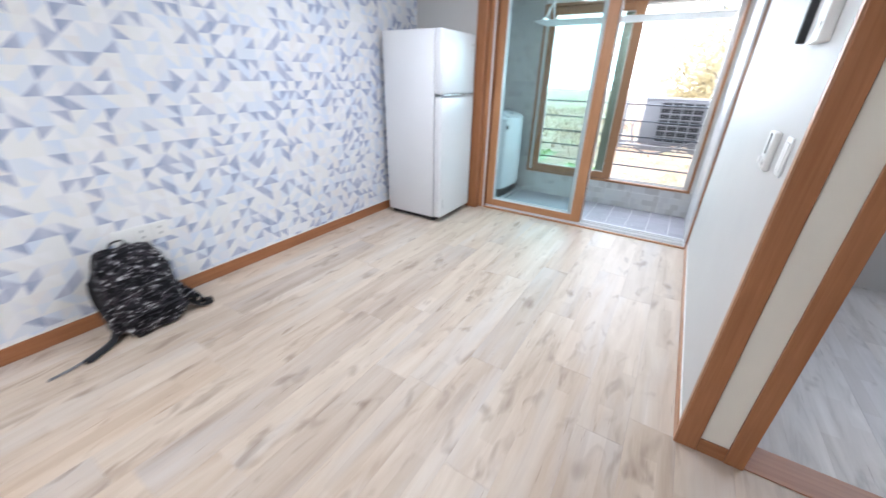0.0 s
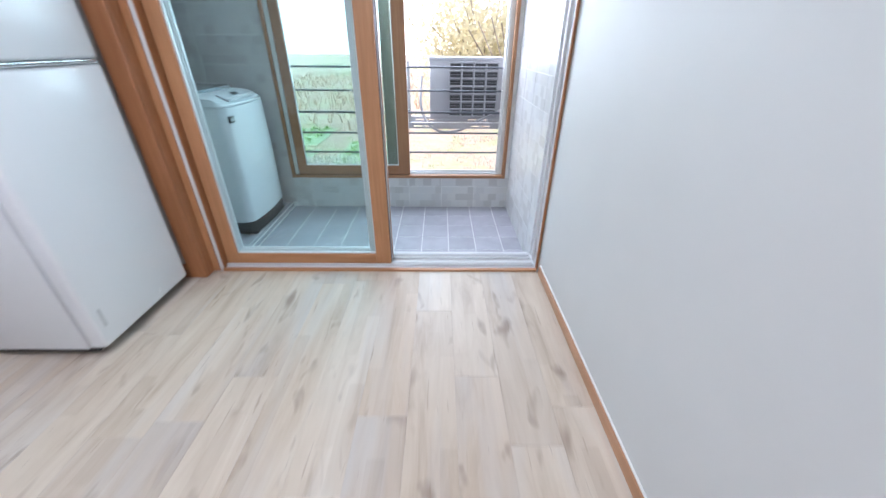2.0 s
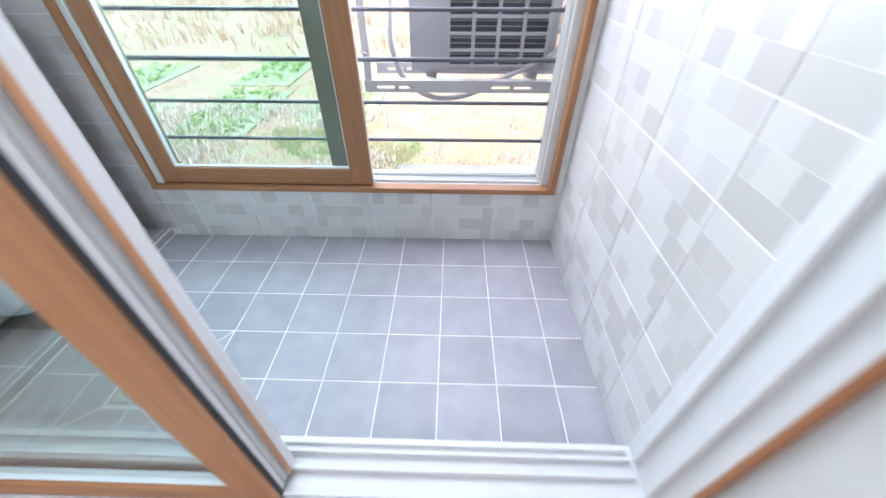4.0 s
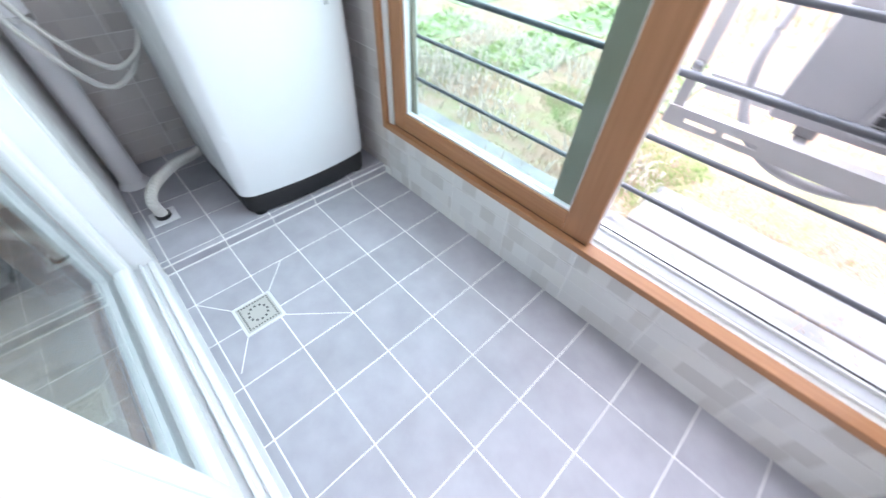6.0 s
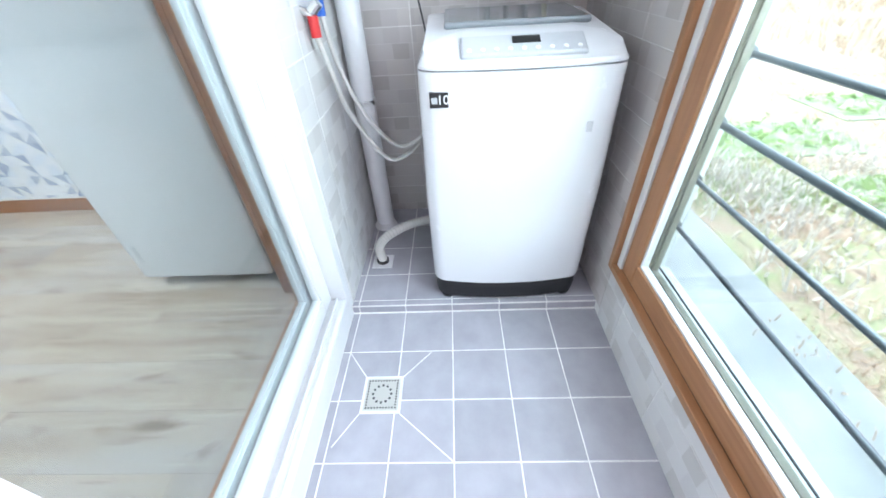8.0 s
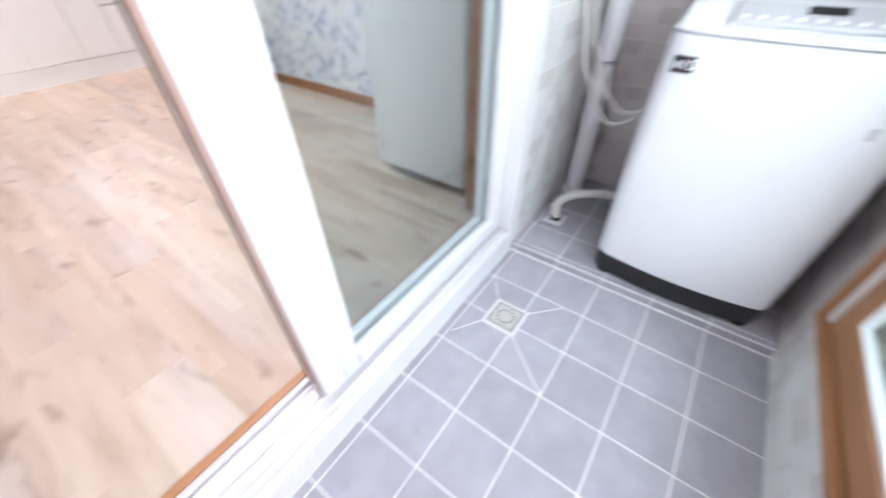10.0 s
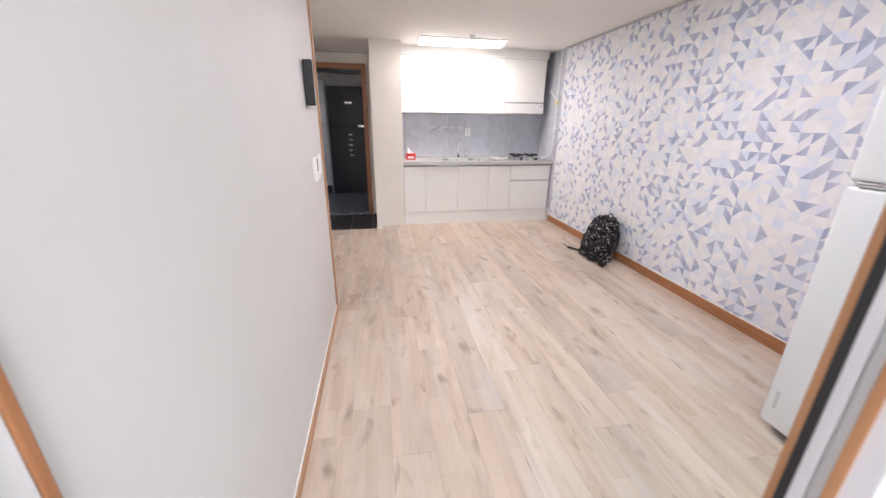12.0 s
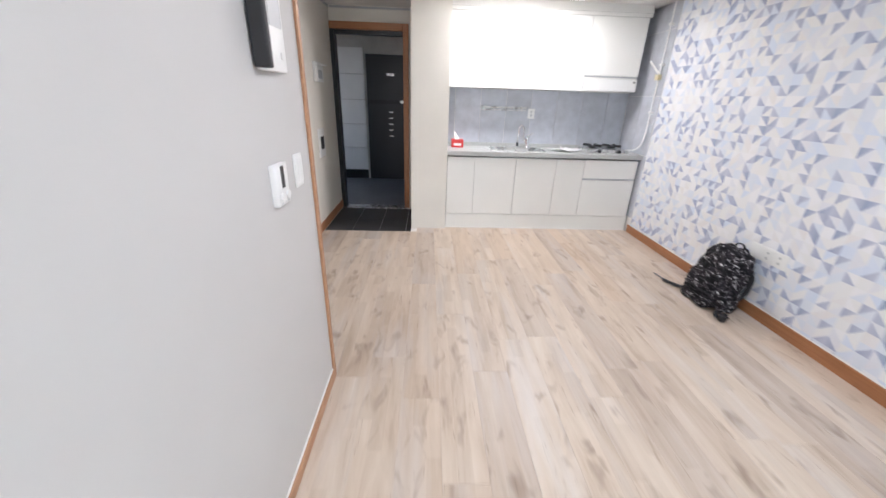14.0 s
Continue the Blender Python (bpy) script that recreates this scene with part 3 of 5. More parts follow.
for y in (0.034, 0.057, 0.117, 0.160):
    box(bm, 0.86, 2.812, y, y + 0.008, 0.008, 0.024, bev=0.002)
box(bm, 0.86, 2.812, 0.185, 0.203, 0.008, 0.018, bev=0.003)
part("sill", bm, PVC, sd, "white plastic sill with sliding tracks")
part("sill_edge", B(0.86, 2.826, -0.016, 0.012, -0.012, 0.012, bev=0.003), SASH_X, sd)


def sash(parent, x0, x1, y0, y1, z0, z1, stile, rail, mat_v, mat_x, pane, back=None, seal=GASKET, meeting=None):
    """A framed pane as parts under its window: stiles, rails, seals and glass; back: the other side's colour; meeting: a wider meeting stile."""
    ym = (y0 + y1) / 2 if back else y1
    right = meeting or stile
    s = part("sash", B(x0, x0 + stile, y0, ym, z0, z1, bev=0.004), mat_v, parent)
    part("stile", B(x1 - right, x1, y0, ym, z0, z1, bev=0.004), mat_v, s)
    part("rail", B(x0 + stile, x1 - right, y0 + 0.001, ym, z0, z0 + rail, bev=0.003), mat_x, s)
    part("rail", B(x0 + stile, x1 - right, y0 + 0.001, ym, z1 - rail, z1, bev=0.003), mat_x, s)
    if back:
        bm = B(x0, x0 + stile, ym, y1, z0, z1, bev=0.003)
        box(bm, x1 - right, x1, ym, y1, z0, z1, bev=0.003)
        box(bm, x0 + stile, x1 - right, ym, y1 - 0.001, z0, z0 + rail)
        box(bm, x0 + stile, x1 - right, ym, y1 - 0.001, z1 - rail, z1)
        part("outer_face", bm, back, s, "white plastic outer face")
    bm, g = bmesh.new(), 0.006
    yc = (y0 + y1) / 2
    for a in ((x0 + stile, x0 + stile + g, z0 + rail, z1 - rail), (x1 - right - g, x1 - right, z0 + rail, z1 - rail),
              (x0 + stile + g, x1 - right - g, z0 + rail, z0 + rail + g), (x0 + stile + g, x1 - right - g, z1 - rail - g, z1 - rail)):
        box(bm, a[0], a[1], yc - 0.009, yc + 0.009, a[2], a[3])
    part("seal", bm, seal, s)
    p = part("pane", B(x0 + stile, x1 - right, yc - 0.003, yc + 0.003, z0 + rail, z1 - rail), pane, s, "clear tinted glass pane")
    return s


s1 = sash(sd, 0.868, 1.905, 0.040, 0.082, 0.024, DOOR_TOP - 0.005, 0.075, 0.068, SASH_V, SASH_X, GLASS, PVC, PVC, 0.092)
s2 = sash(sd, 0.862, 1.91, 0.100, 0.142, 0.024, DOOR_TOP - 0.005, 0.075, 0.068, PVC, PVC, GLASS, None, PVC, 0.142)
part("brush", B(1.9045, 1.9068, 0.054, 0.066, 0.026, DOOR_TOP - 0.02), GASKET, s1, "black brush seal")
part("groove", B(1.828, 1.833, 0.1415, 0.1425, 0.03, DOOR_TOP - 0.02), GREYPLASTIC, s2)
part("interlock", B(1.868, 1.9035, 0.0845, 0.0998, 0.026, DOOR_TOP - 0.02), PVC, s2)
part("edge_strip", B(1.9095, 1.9118, 0.100, 0.113, 0.026, DOOR_TOP - 0.02), SASH_V, s2, "brown edge strip")

# ---- balcony window ----
win = thing("window_1", (1.85, 1.3, WZ0), "balcony window, half open, oak-foil sash in a white track", "window", kind="structure")
bm = B(WX0, WX0 + 0.028, 1.248, 1.30, WZ0, WZ1, bev=0.003)
part("window_frame", bm, WIN_V, win)
part("window_frame", B(WX1 - 0.028, WX1, 1.248, 1.30, WZ0, WZ1, bev=0.003), WIN_V, win)
part("window_frame", B(WX0 + 0.028, WX1 - 0.028, 1.248, 1.30, WZ0, WZ0 + 0.026, bev=0.003), WIN_X, win)
part("window_frame", B(WX0 + 0.028, WX1 - 0.028, 1.248, 1.30, WZ1 - 0.03, WZ1, bev=0.003), WIN_X, win)
bm = B(WX0 + 0.001, WX0 + 0.02, 1.30, 1.448, WZ0 + 0.001, WZ1 - 0.001)
box(bm, WX1 - 0.06, WX1 - 0.001, 1.30, 1.448, WZ0 + 0.001, WZ1 - 0.001)
for y in (1.322, 1.352, 1.382):
    box(bm, WX1 - 0.072, WX1 - 0.058, y, y + 0.012, WZ0 + 0.03, WZ1 - 0.03, bev=0.002)
box(bm, WX0 + 0.045, WX1 - 0.06, 1.30, 1.448, WZ1 - 0.05, WZ1 - 0.001)
part("window_track", bm, TRACK, win, "white plastic side track")
bm = B(WX0 + 0.045, WX1 - 0.06, 1.30, 1.446, WZ0 + 0.001, WZ0 + 0.02)
for y in (1.322, 1.388):
    box(bm, WX0 + 0.045, WX1 - 0.06, y, y + 0.01, WZ0 + 0.02, WZ0 + 0.032, bev=0.002)
part("window_sill", bm, TRACK, win, "white plastic bottom track")
part("track_channel", B(WX0 + 0.045, WX1 - 0.06, 1.345, 1.385, WZ0 + 0.0201, WZ0 + 0.0225), GREYPLASTIC, win, "grey track channel")
part("track_strip", B(WX0 + 0.045, WX1 - 0.06, 1.411, 1.415, WZ0 + 0.02, WZ0 + 0.025), GASKET, win, "black screen track")
part("side_channel", B(WX0 + 0.0285, WX0 + 0.058, 1.266, 1.2995, WZ0 + 0.027, WZ1 - 0.031, bev=0.002), TRACK, win, "white plastic side channel")
sash(win, WX0 + 0.060, 1.945, 1.272, 1.312, WZ0 + 0.029, WZ1 - 0.032, 0.075, 0.078, WIN_V, WIN_X, CLEAR, PVC, PVC, 0.10)
# a black strip fills the gap and draws its shade
part("sash_gap", B(WX0 + 0.06, 1.94, 1.2745, 1.2985, WZ0 + 0.0262, WZ0 + 0.0285), GASKET, win, "black strip drawn for the shade in the gap under the sash")
sash(win, WX0 + 0.004, 1.83, 1.348, 1.384, WZ0 + 0.022, WZ1 - 0.05, 0.085, 0.024, OLIVE, OLIVE, CLEAR, None, OLIVE)

# ---- railing outside ----
rail = thing("railing", (1.85, 1.425, 0.2), "dark horizontal guard bars fixed across the window opening", "railing")
for k, z in enumerate((0.376, 0.549, 0.724, 0.90, 1.08)):
    part("bar", cyl(bmesh.new(), (WX0 + 0.02, 1.425, z), (WX1 - 0.06, 1.425, z), 0.008 if k != 2 else 0.010, n=14), DARK_METAL, rail, smooth=True)
    for x in (WX0 + 0.02, WX1 - 0.066):
        part("end_plate", cyl(bmesh.new(), (x, 1.425, z), (x + 0.006, 1.425, z), 0.018, n=14), DARK_METAL, rail)


# ---- refrigerator ----
fridge = thing("refrigerator", (0.40, -0.44, 0), "white two-door refrigerator standing in the corner", "refrigerator")
part("body", B(0.10, 0.655, -0.738, -0.149, 0.048, 1.68, bev=0.008), ENAMEL, fridge, smooth=True)
for nm, z0, z1 in (("door", 0.055, 1.165), ("freezer_door", 1.182, 1.682)):
    bm = B(0.662, 0.738, -0.740, -0.147, z0, z1, bev=0.018, seg=4)
    d = part(nm, bm, ENAMEL, fridge, smooth=True)
    if nm == "door":
        part("grip", B(0.69, 0.741, -0.705, -0.17, 1.1655, 1.172, bev=0.002), GREYPLASTIC, d, "grey grip strip")
        part("badge", B(0.7382, 0.7395, -0.70, -0.685, 0.15, 0.24), GREYPLASTIC, d)
    else:
        part("grip", B(0.69, 0.741, -0.705, -0.17, 1.174, 1.1815, bev=0.002), STEEL, d, "silver grip strip")
        part("badge", B(0.7382, 0.7395, -0.24, -0.19, 1.58, 1.60), GREYPLASTIC, d)
        for k in range(3):
            part("sticker_line", B(0.7382, 0.739, -0.235, -0.195, 1.50 + 0.022 * k, 1.508 + 0.022 * k), GREYPLASTIC, d)
part("plinth", B(0.13, 0.66, -0.71, -0.165, 0.012, 0.0475), BLACK, fridge)
for x in (0.15, 0.62):
    for y in (-0.68, -0.20):
        part("foot", cyl(bmesh.new(), (x, y, 0), (x, y, 0.02), 0.02), BLACK, fridge)

# ---- washing machine ----
wm = thing("washing_machine", (0.5, 0.88, ZP), "white top-loading washing machine on the tiled plinth", "washing machine")


def soft_box(x0, x1, y0, y1, z0, z1, bulge, r, n=10, round_top=True):
    """An upright rounded body whose front (+x) bows outward, in rings from the foot to the top."""
    bm, rings = bmesh.new(), []
    def outline(grow):
        pts = []
        a0, a1, c0, c1 = x0 - grow, x1 + grow, y0 - grow, y1 + grow
        for cx, cy, s in ((a1 - r, c1 - r, 0), (a0 + r, c1 - r, 90), (a0 + r, c0 + r, 180), (a1 - r, c0 + r, 270)):
            for k in range(n + 1):
                a = radians(s + 90 * k / n)
                pts.append([cx + r * math.cos(a), cy + r * math.sin(a)])
        for k in range(1, 12):
            pts.append([a1, c0 + r + (c1 - c0 - 2 * r) * k / 12])
        ym = (y0 + y1) / 2
        for p in pts:
            f = max(0.0, (p[0] - x0) / (x1 - x0))
            p[0] += bulge * f ** 4 * (1 - ((p[1] - ym) / (y1 - y0) * 2) ** 2)
        return pts
    rims = ((z1 - 0.02, 0.0), (z1 - 0.006, -0.006), (z1, -0.02)) if round_top else ((z1, 0.0),)
    for z, g in ((z0, -0.012 if round_top else 0.0), (z0 + 0.012, 0.0), ((z0 + z1) / 2, 0.004 if z1 - z0 > 0.1 else 0.0), *rims):
        rings.append([bm.verts.new((px, py, z)) for px, py in outline(g)])
    for a, c in zip(rings, rings[1:]):
        for k in range(len(a)):
            bm.faces.new((a[k], a[(k + 1) % len(a)], c[(k + 1) % len(a)], c[k]))
    bm.faces.new(list(reversed(rings[0])))
    bm.faces.new(rings[-1])
    return bm


part("body", soft_box(0.22, 0.79, 0.578, 1.195, 0.052, 0.868, 0.035, 0.05, round_top=False), ENAMEL, wm, smooth=True)
part("base", soft_box(0.23, 0.782, 0.588, 1.185, -0.054, 0.0515, 0.033, 0.045), BLACK, wm, smooth=True)
for x in (0.30, 0.76):
    for y in (0.635, 1.14):
        part("foot", cyl(bmesh.new(), (x, y, ZP), (x, y, -0.044), 0.028, 0.034), BLACK, wm)


def lid_height(x):
    k = min(1.0, max(0.0, (0.815 - x) / 0.17))
    return 0.885 + 0.062 * k * k * (3 - 2 * k) + 0.03 * max(0.0, 0.62 - x)


bm = soft_box(0.22, 0.79, 0.578, 1.195, 0.8685, 0.893, 0.035, 0.05)
bmesh.ops.delete(bm, geom=[f for f in bm.faces if len(f.verts) > 6 and f.calc_center_median().z > 0.883], context="FACES")
rim = sorted((v for v in bm.verts if v.co.z > 0.892), key=lambda v: math.atan2(v.co.y - 0.887, v.co.x - 0.5))
for shrink in (0.94, 0.8, 0.6, 0.4, 0.15):
    inner = [bm.verts.new((0.5 + (v.co.x - 0.5) * shrink, 0.887 + (v.co.y - 0.887) * shrink, 0)) for v in rim]
    if shrink == 0.94:
        first, outer = inner, rim
    else:
        outer = last
    for a in range(len(rim)):
        b = (a + 1) % len(rim)
        bm.faces.new((outer[a], outer[b], inner[b], inner[a]))
    last = inner
bm.faces.new(last)
for v in bm.verts:
    if v.co.z == 0 or v.co.z > 0.892:
        v.co.z = lid_height(v.co.x)
top = part("top_cover", bm, ENAMEL, wm, smooth=True)
tilt = Matrix.Translation((0.742, 0.887, 0.9195)) @ Matrix.Rotation(radians(25), 4, "Y")
bm = B(-0.045, 0.045, -0.18, 0.18, -0.012, 0.004, bev=0.0075, seg=3)
bmesh.ops.transform(bm, matrix=tilt, verts=bm.verts[:])
panel = part("control_panel", bm, GREYPLASTIC, wm, "grey control panel with buttons")
for k in range(9):
    bm = cyl(bmesh.new(), (0.025, -0.155 + 0.039 * k, 0.004), (0.025, -0.155 + 0.039 * k, 0.007), 0.007, n=12)
    bmesh.ops.transform(bm, matrix=tilt, verts=bm.verts[:])
    part("button", bm, PLASTIC, panel)
bm = B(-0.03, 0.0, -0.03, 0.05, 0.004, 0.006)
bmesh.ops.transform(bm, matrix=tilt, verts=bm.verts[:])
part("display", bm, INK, panel)
bm = B(0.27, 0.60, 0.66, 1.12, 0.0, 0.02, bev=0.008)
bmesh.ops.transform(bm, matrix=Matrix.Translation((0, 0, 0.950)) @ Matrix.Rotation(radians(1.6), 4, "Y") @ Matrix.Translation((0, 0, 0.012)), verts=bm.verts[:])
part("lid", bm, LIDGLASS, wm, "smoked see-through lid")
lab = part("label", B(0.79, 0.8105, 0.612, 0.668, 0.772, 0.815), INK, wm, "black label with a number")
part("figure", text_bm("10", 0.038, Matrix.Translation((0.811, 0.652, 0.7935)) @ Matrix.Rotation(radians(90), 4, "Z") @ Matrix.Rotation(radians(90), 4, "X")), PLASTIC, lab)
part("mark", B(0.8105, 0.8113, 0.617, 0.635, 0.784, 0.802), GREYPLASTIC, lab)
part("sticker", B(0.79, 0.8125, 1.09, 1.108, 0.68, 0.712), GREYPLASTIC, wm, "small grey sticker")

# ---- pipes and hoses of the laundry corner ----
pipe = thing("drain_pipe", (0.20, 0.27, ZP), "white plastic soil pipe standing in the balcony corner", "pipe")
part("tube", cyl(bmesh.new(), (0.20, 0.275, ZP), (0.20, 0.275, CEIL), 0.048, n=28), PVC, pipe, smooth=True)
part("collar", cyl(bmesh.new(), (0.20, 0.275, ZP), (0.20, 0.275, ZP + 0.03), 0.064, 0.05, n=28), PVC, pipe, smooth=True)
for z in (0.62, 1.75):
    part("bracket", cyl(bmesh.new(), (0.20, 0.275, z), (0.20, 0.275, z + 0.02), 0.053, n=28), STEEL, pipe)
fd = thing("floor_outlet", (0.535, 0.30, ZP), "white square floor outlet with the drain hose in it", "drain")
part("plate", B(0.485, 0.585, 0.255, 0.355, ZP, ZP + 0.006, bev=0.002), PVC, fd)
part("socket", cyl(bmesh.new(), (0.535, 0.305, ZP + 0.005), (0.535, 0.305, ZP + 0.02), 0.03), BLACK, fd)
hose = tube(bmesh.new(), spline([(0.535, 0.305, ZP + 0.012), (0.53, 0.30, 0.03), (0.50, 0.34, 0.075), (0.42, 0.44, 0.085), (0.34, 0.54, 0.06), (0.28, 0.62, 0.05)], 14), 0.021, 14, 0.1)
tagged(part("drain_hose", hose, HOSE, smooth=False), "grey corrugated drain hose of the washing machine", "hose")
for nm, col, pts in (("supply_hose", RED, [(0.56, 0.24, 0.95), (0.50, 0.25, 0.80), (0.45, 0.27, 0.65), (0.42, 0.38, 0.45), (0.39, 0.48, 0.455), (0.34, 0.555, 0.53), (0.30, 0.585, 0.57)]),
                     ("supply_hose", BLUE, [(0.46, 0.24, 1.0), (0.44, 0.26, 0.82), (0.42, 0.32, 0.64), (0.41, 0.43, 0.50), (0.37, 0.53, 0.51), (0.32, 0.585, 0.58)])):
    h = thing(nm, pts[0], "grey water hose with a coloured tap connector", "hose", "water hoses")
    part("tube", tube(bmesh.new(), spline(pts, 10), 0.009, 10), HOSE, h, smooth=True)
    p = Vector(pts[0])
    part("connector", cyl(bmesh.new(), p + Vector((0, 0, -0.01)), p + Vector((0, 0, 0.05)), 0.017), col, h, "coloured plastic connector", True)
    part("tap", cyl(bmesh.new(), p + Vector((0, 0, 0.05)), p + Vector((0, -0.045, 0.075)), 0.011), CHROME, h, smooth=True)
    part("tap_knob", cyl(bmesh.new(), p + Vector((0, 0, 0.06)), p + Vector((0, 0.03, 0.085)), 0.016), CHROME, h, smooth=True)
tagged(part("power_cable", tube(bmesh.new(), spline([(0.035, 0.52, 1.35), (0.06, 0.53, 1.1), (0.12, 0.57, 0.9), (0.21, 0.60, 0.72)], 8), 0.004, 8), BLACK, smooth=True), "thin black power cable", "cable")

# ---- clothes rack under the balcony ceiling ----
rack = thing("clothes_rack", (1.8, 0.9, 2.2), "white pull-down clothes rack hung from the balcony ceiling", "clothes rack")
for y in (0.66, 0.78, 0.90, 1.02):
    part("rod", cyl(bmesh.new(), (0.98, y, 1.86), (2.70, y, 1.86), 0.009, n=12), PLASTIC, rack, smooth=True)
for x in (1.08, 2.60):
    part("cross_bar", B(x - 0.012, x + 0.012, 0.62, 1.06, 1.868, 1.89, bev=0.003), PLASTIC, rack)
    part("scissor_arm", cyl(bmesh.new(), (x, 0.68, 1.88), (x + 0.06, 1.0, 2.22), 0.008, n=8), PLASTIC, rack)
    part("scissor_arm", cyl(bmesh.new(), (x, 1.0, 1.88), (x + 0.06, 0.68, 2.22), 0.008, n=8), PLASTIC, rack)
part("ceiling_bar", B(1.0, 2.75, 0.80, 0.88, CEIL - 0.045, CEIL, bev=0.005), PLASTIC, rack)

# ---- drain grate ----
grate = thing("floor_drain", (1.228, 0.392, ZB), "square steel floor drain with a perforated grate", "drain")
part("frame", B(1.156, 1.30, 0.32, 0.464, ZB - 0.012, ZB + 0.002, bev=0.001), PVC, grate, "pale rim of grout")
bm = B(1.166, 1.29, 0.33, 0.454, ZB - 0.008, ZB + 0.004, bev=0.002)
gp = part("grate", bm, GRATE, grate)
bm = bmesh.new()
for k in range(11):
    a = 1.176 + 0.0104 * k
    for (x, y) in ((a, 0.34), (a, 0.444), (1.176, 0.34 + 0.0104 * k), (1.28, 0.34 + 0.0104 * k)):
        box(bm, x - 0.0028, x + 0.0028, y - 0.0028, y + 0.0028, ZB + 0.0035, ZB + 0.0046)
for k in range(12):
    a = radians(30 * k)
    box(bm, 1.228 + 0.033 * math.cos(a) - 0.004, 1.228 + 0.033 * math.cos(a) + 0.004, 0.392 + 0.033 * math.sin(a) - 0.004, 0.392 + 0.033 * math.sin(a) + 0.004, ZB + 0.0035, ZB + 0.0046)
part("slots", bm, ACDARK, gp)

# ---- outdoor air conditioner ----
AX0, AX1, AY, AZ0, AZ1 = 2.122, 2.766, 1.56, 0.645, 1.15
ac = thing("outdoor_unit", (2.44, 1.7, AZ0 - 0.02), "grey outdoor air conditioner on a bracket outside the window", "air conditioner")
part("case", B(AX0, AX1, AY, AY + 0.25, AZ0, AZ1, bev=0.012), ACBODY, ac, smooth=True)
part("top_edge", B(AX0 - 0.003, AX1 + 0.003, AY - 0.003, AY + 0.253, AZ1 - 0.03, AZ1 + 0.004, bev=0.004), ACBODY, ac, smooth=True)
fins = part("coil", B(2.294, 2.72, AY - 0.0065, AY + 0.0005, AZ0 + 0.03, AZ1 - 0.034), ACDARK, ac, "dark coil fins")
for k in range(21):
    z = AZ0 + 0.032 + 0.0212 * k
    part("fin", B(2.296, 2.718, AY - 0.009, AY - 0.0063, z, z + 0.003), ACBODY, fins)
gr = part("guard", B(2.286, 2.301, AY - 0.026, AY - 0.007, AZ0 + 0.024, AZ1 - 0.032), ACBODY, ac, "square-mesh guard")
for k in range(1, 5):
    x = 2.286 + 0.1065 * k
    part("bar", B(x, x + 0.016, AY - 0.026, AY - 0.015, AZ0 + 0.024, AZ1 - 0.032, bev=0.002), ACBODY, gr)
for k in range(8):
    z = AZ0 + 0.024 + 0.0625 * k
    part("bar", B(2.286, 2.728, AY - 0.024, AY - 0.013, z, z + 0.012, bev=0.002), ACBODY, gr)
for x in (2.19, 2.66):
    for y in (AY + 0.03, AY + 0.19):
        part("foot", B(x, x + 0.05, y, y + 0.03, 0.6162, AZ0 + 0.001, bev=0.003), BRACKET, ac)
br = thing("bracket", (2.4, 1.65, 0.58), "pale grey slotted steel bracket that carries the outdoor unit", "bracket")
for y in (1.476, 1.80):
    beam = part("beam", B(1.92, 2.99, y + 0.005, y + 0.042, 0.623, 0.628), BRACKET, br)
    part("plate", B(1.92, 2.99, y, y + 0.005, 0.578, 0.594), BRACKET, beam)
    part("plate", B(1.92, 2.99, y, y + 0.005, 0.606, 0.628), BRACKET, beam)
    for x, x2 in ((1.92, 1.975), (2.055, 2.075), (2.155, 2.49), (2.57, 2.59), (2.67, 2.90)):
        part("web", B(x, x2, y, y + 0.005, 0.594, 0.606), BRACKET, beam)
for x in (2.20, 2.67):
    part("arm", B(x, x + 0.035, 1.481, 1.80, 0.586, 0.616, bev=0.003), BRACKET, br)
for x in (1.925, 2.955):
    bm = B(x, x + 0.03, 1.482, 1.487, 0.6285, 1.12)
    box(bm, x, x + 0.005, 1.487, 1.515, 0.6285, 1.12)
    part("upright", bm, BRACKET, br)
    part("bolt", cyl(bmesh.new(), (x + 0.015, 1.466, 0.735), (x + 0.015, 1.484, 0.735), 0.012, n=10), STEEL, br)
tagged(part("refrigerant_pipe", tube(bmesh.new(), spline([(2.05, 1.62, 1.0), (2.04, 1.57, 0.86), (2.045, 1.54, 0.753), (2.089, 1.535, 0.629), (2.181, 1.535, 0.556), (2.276, 1.535, 0.536), (2.382, 1.535, 0.552), (2.50, 1.54, 0.60), (2.62, 1.545, 0.66), (2.75, 1.545, 0.72), (2.80, 1.60, 0.78), (2.765, 1.66, 0.82)], 10), 0.012, 10), ACBODY, smooth=True), "grey lagged pipe hanging under the outdoor unit", "pipe")


# ---- wall controls on the white wall ----
def wall_box(name, y0, y1, z0, z1, d, label, category, x=W, mat=PLASTIC):
    t = thing(name, (x, (y0 + y1) / 2, z0), label, category)
    part("case", B(x - d, x, y0, y1, z0, z1, bev=0.004), mat, t, smooth=True)
    return t


th = wall_box("thermostat", -1.88, -1.785, 1.05, 1.18, 0.022, "white room thermostat with a dark display", "thermostat")
part("display", B(W - 0.0235, W - 0.0215, -1.846, -1.822, 1.105, 1.174), INK, th)
for y in (-1.856, -1.809):
    part("dial", cyl(bmesh.new(), (W - 0.021, y, 1.079), (W - 0.029, y, 1.079), 0.013), PLASTIC, th, smooth=True)
for k in range(3):
    part("print", B(W - 0.0228, W - 0.0215, -1.866 + 0.026 * k, -1.852 + 0.026 * k, 1.056, 1.059), GREYPLASTIC, th)
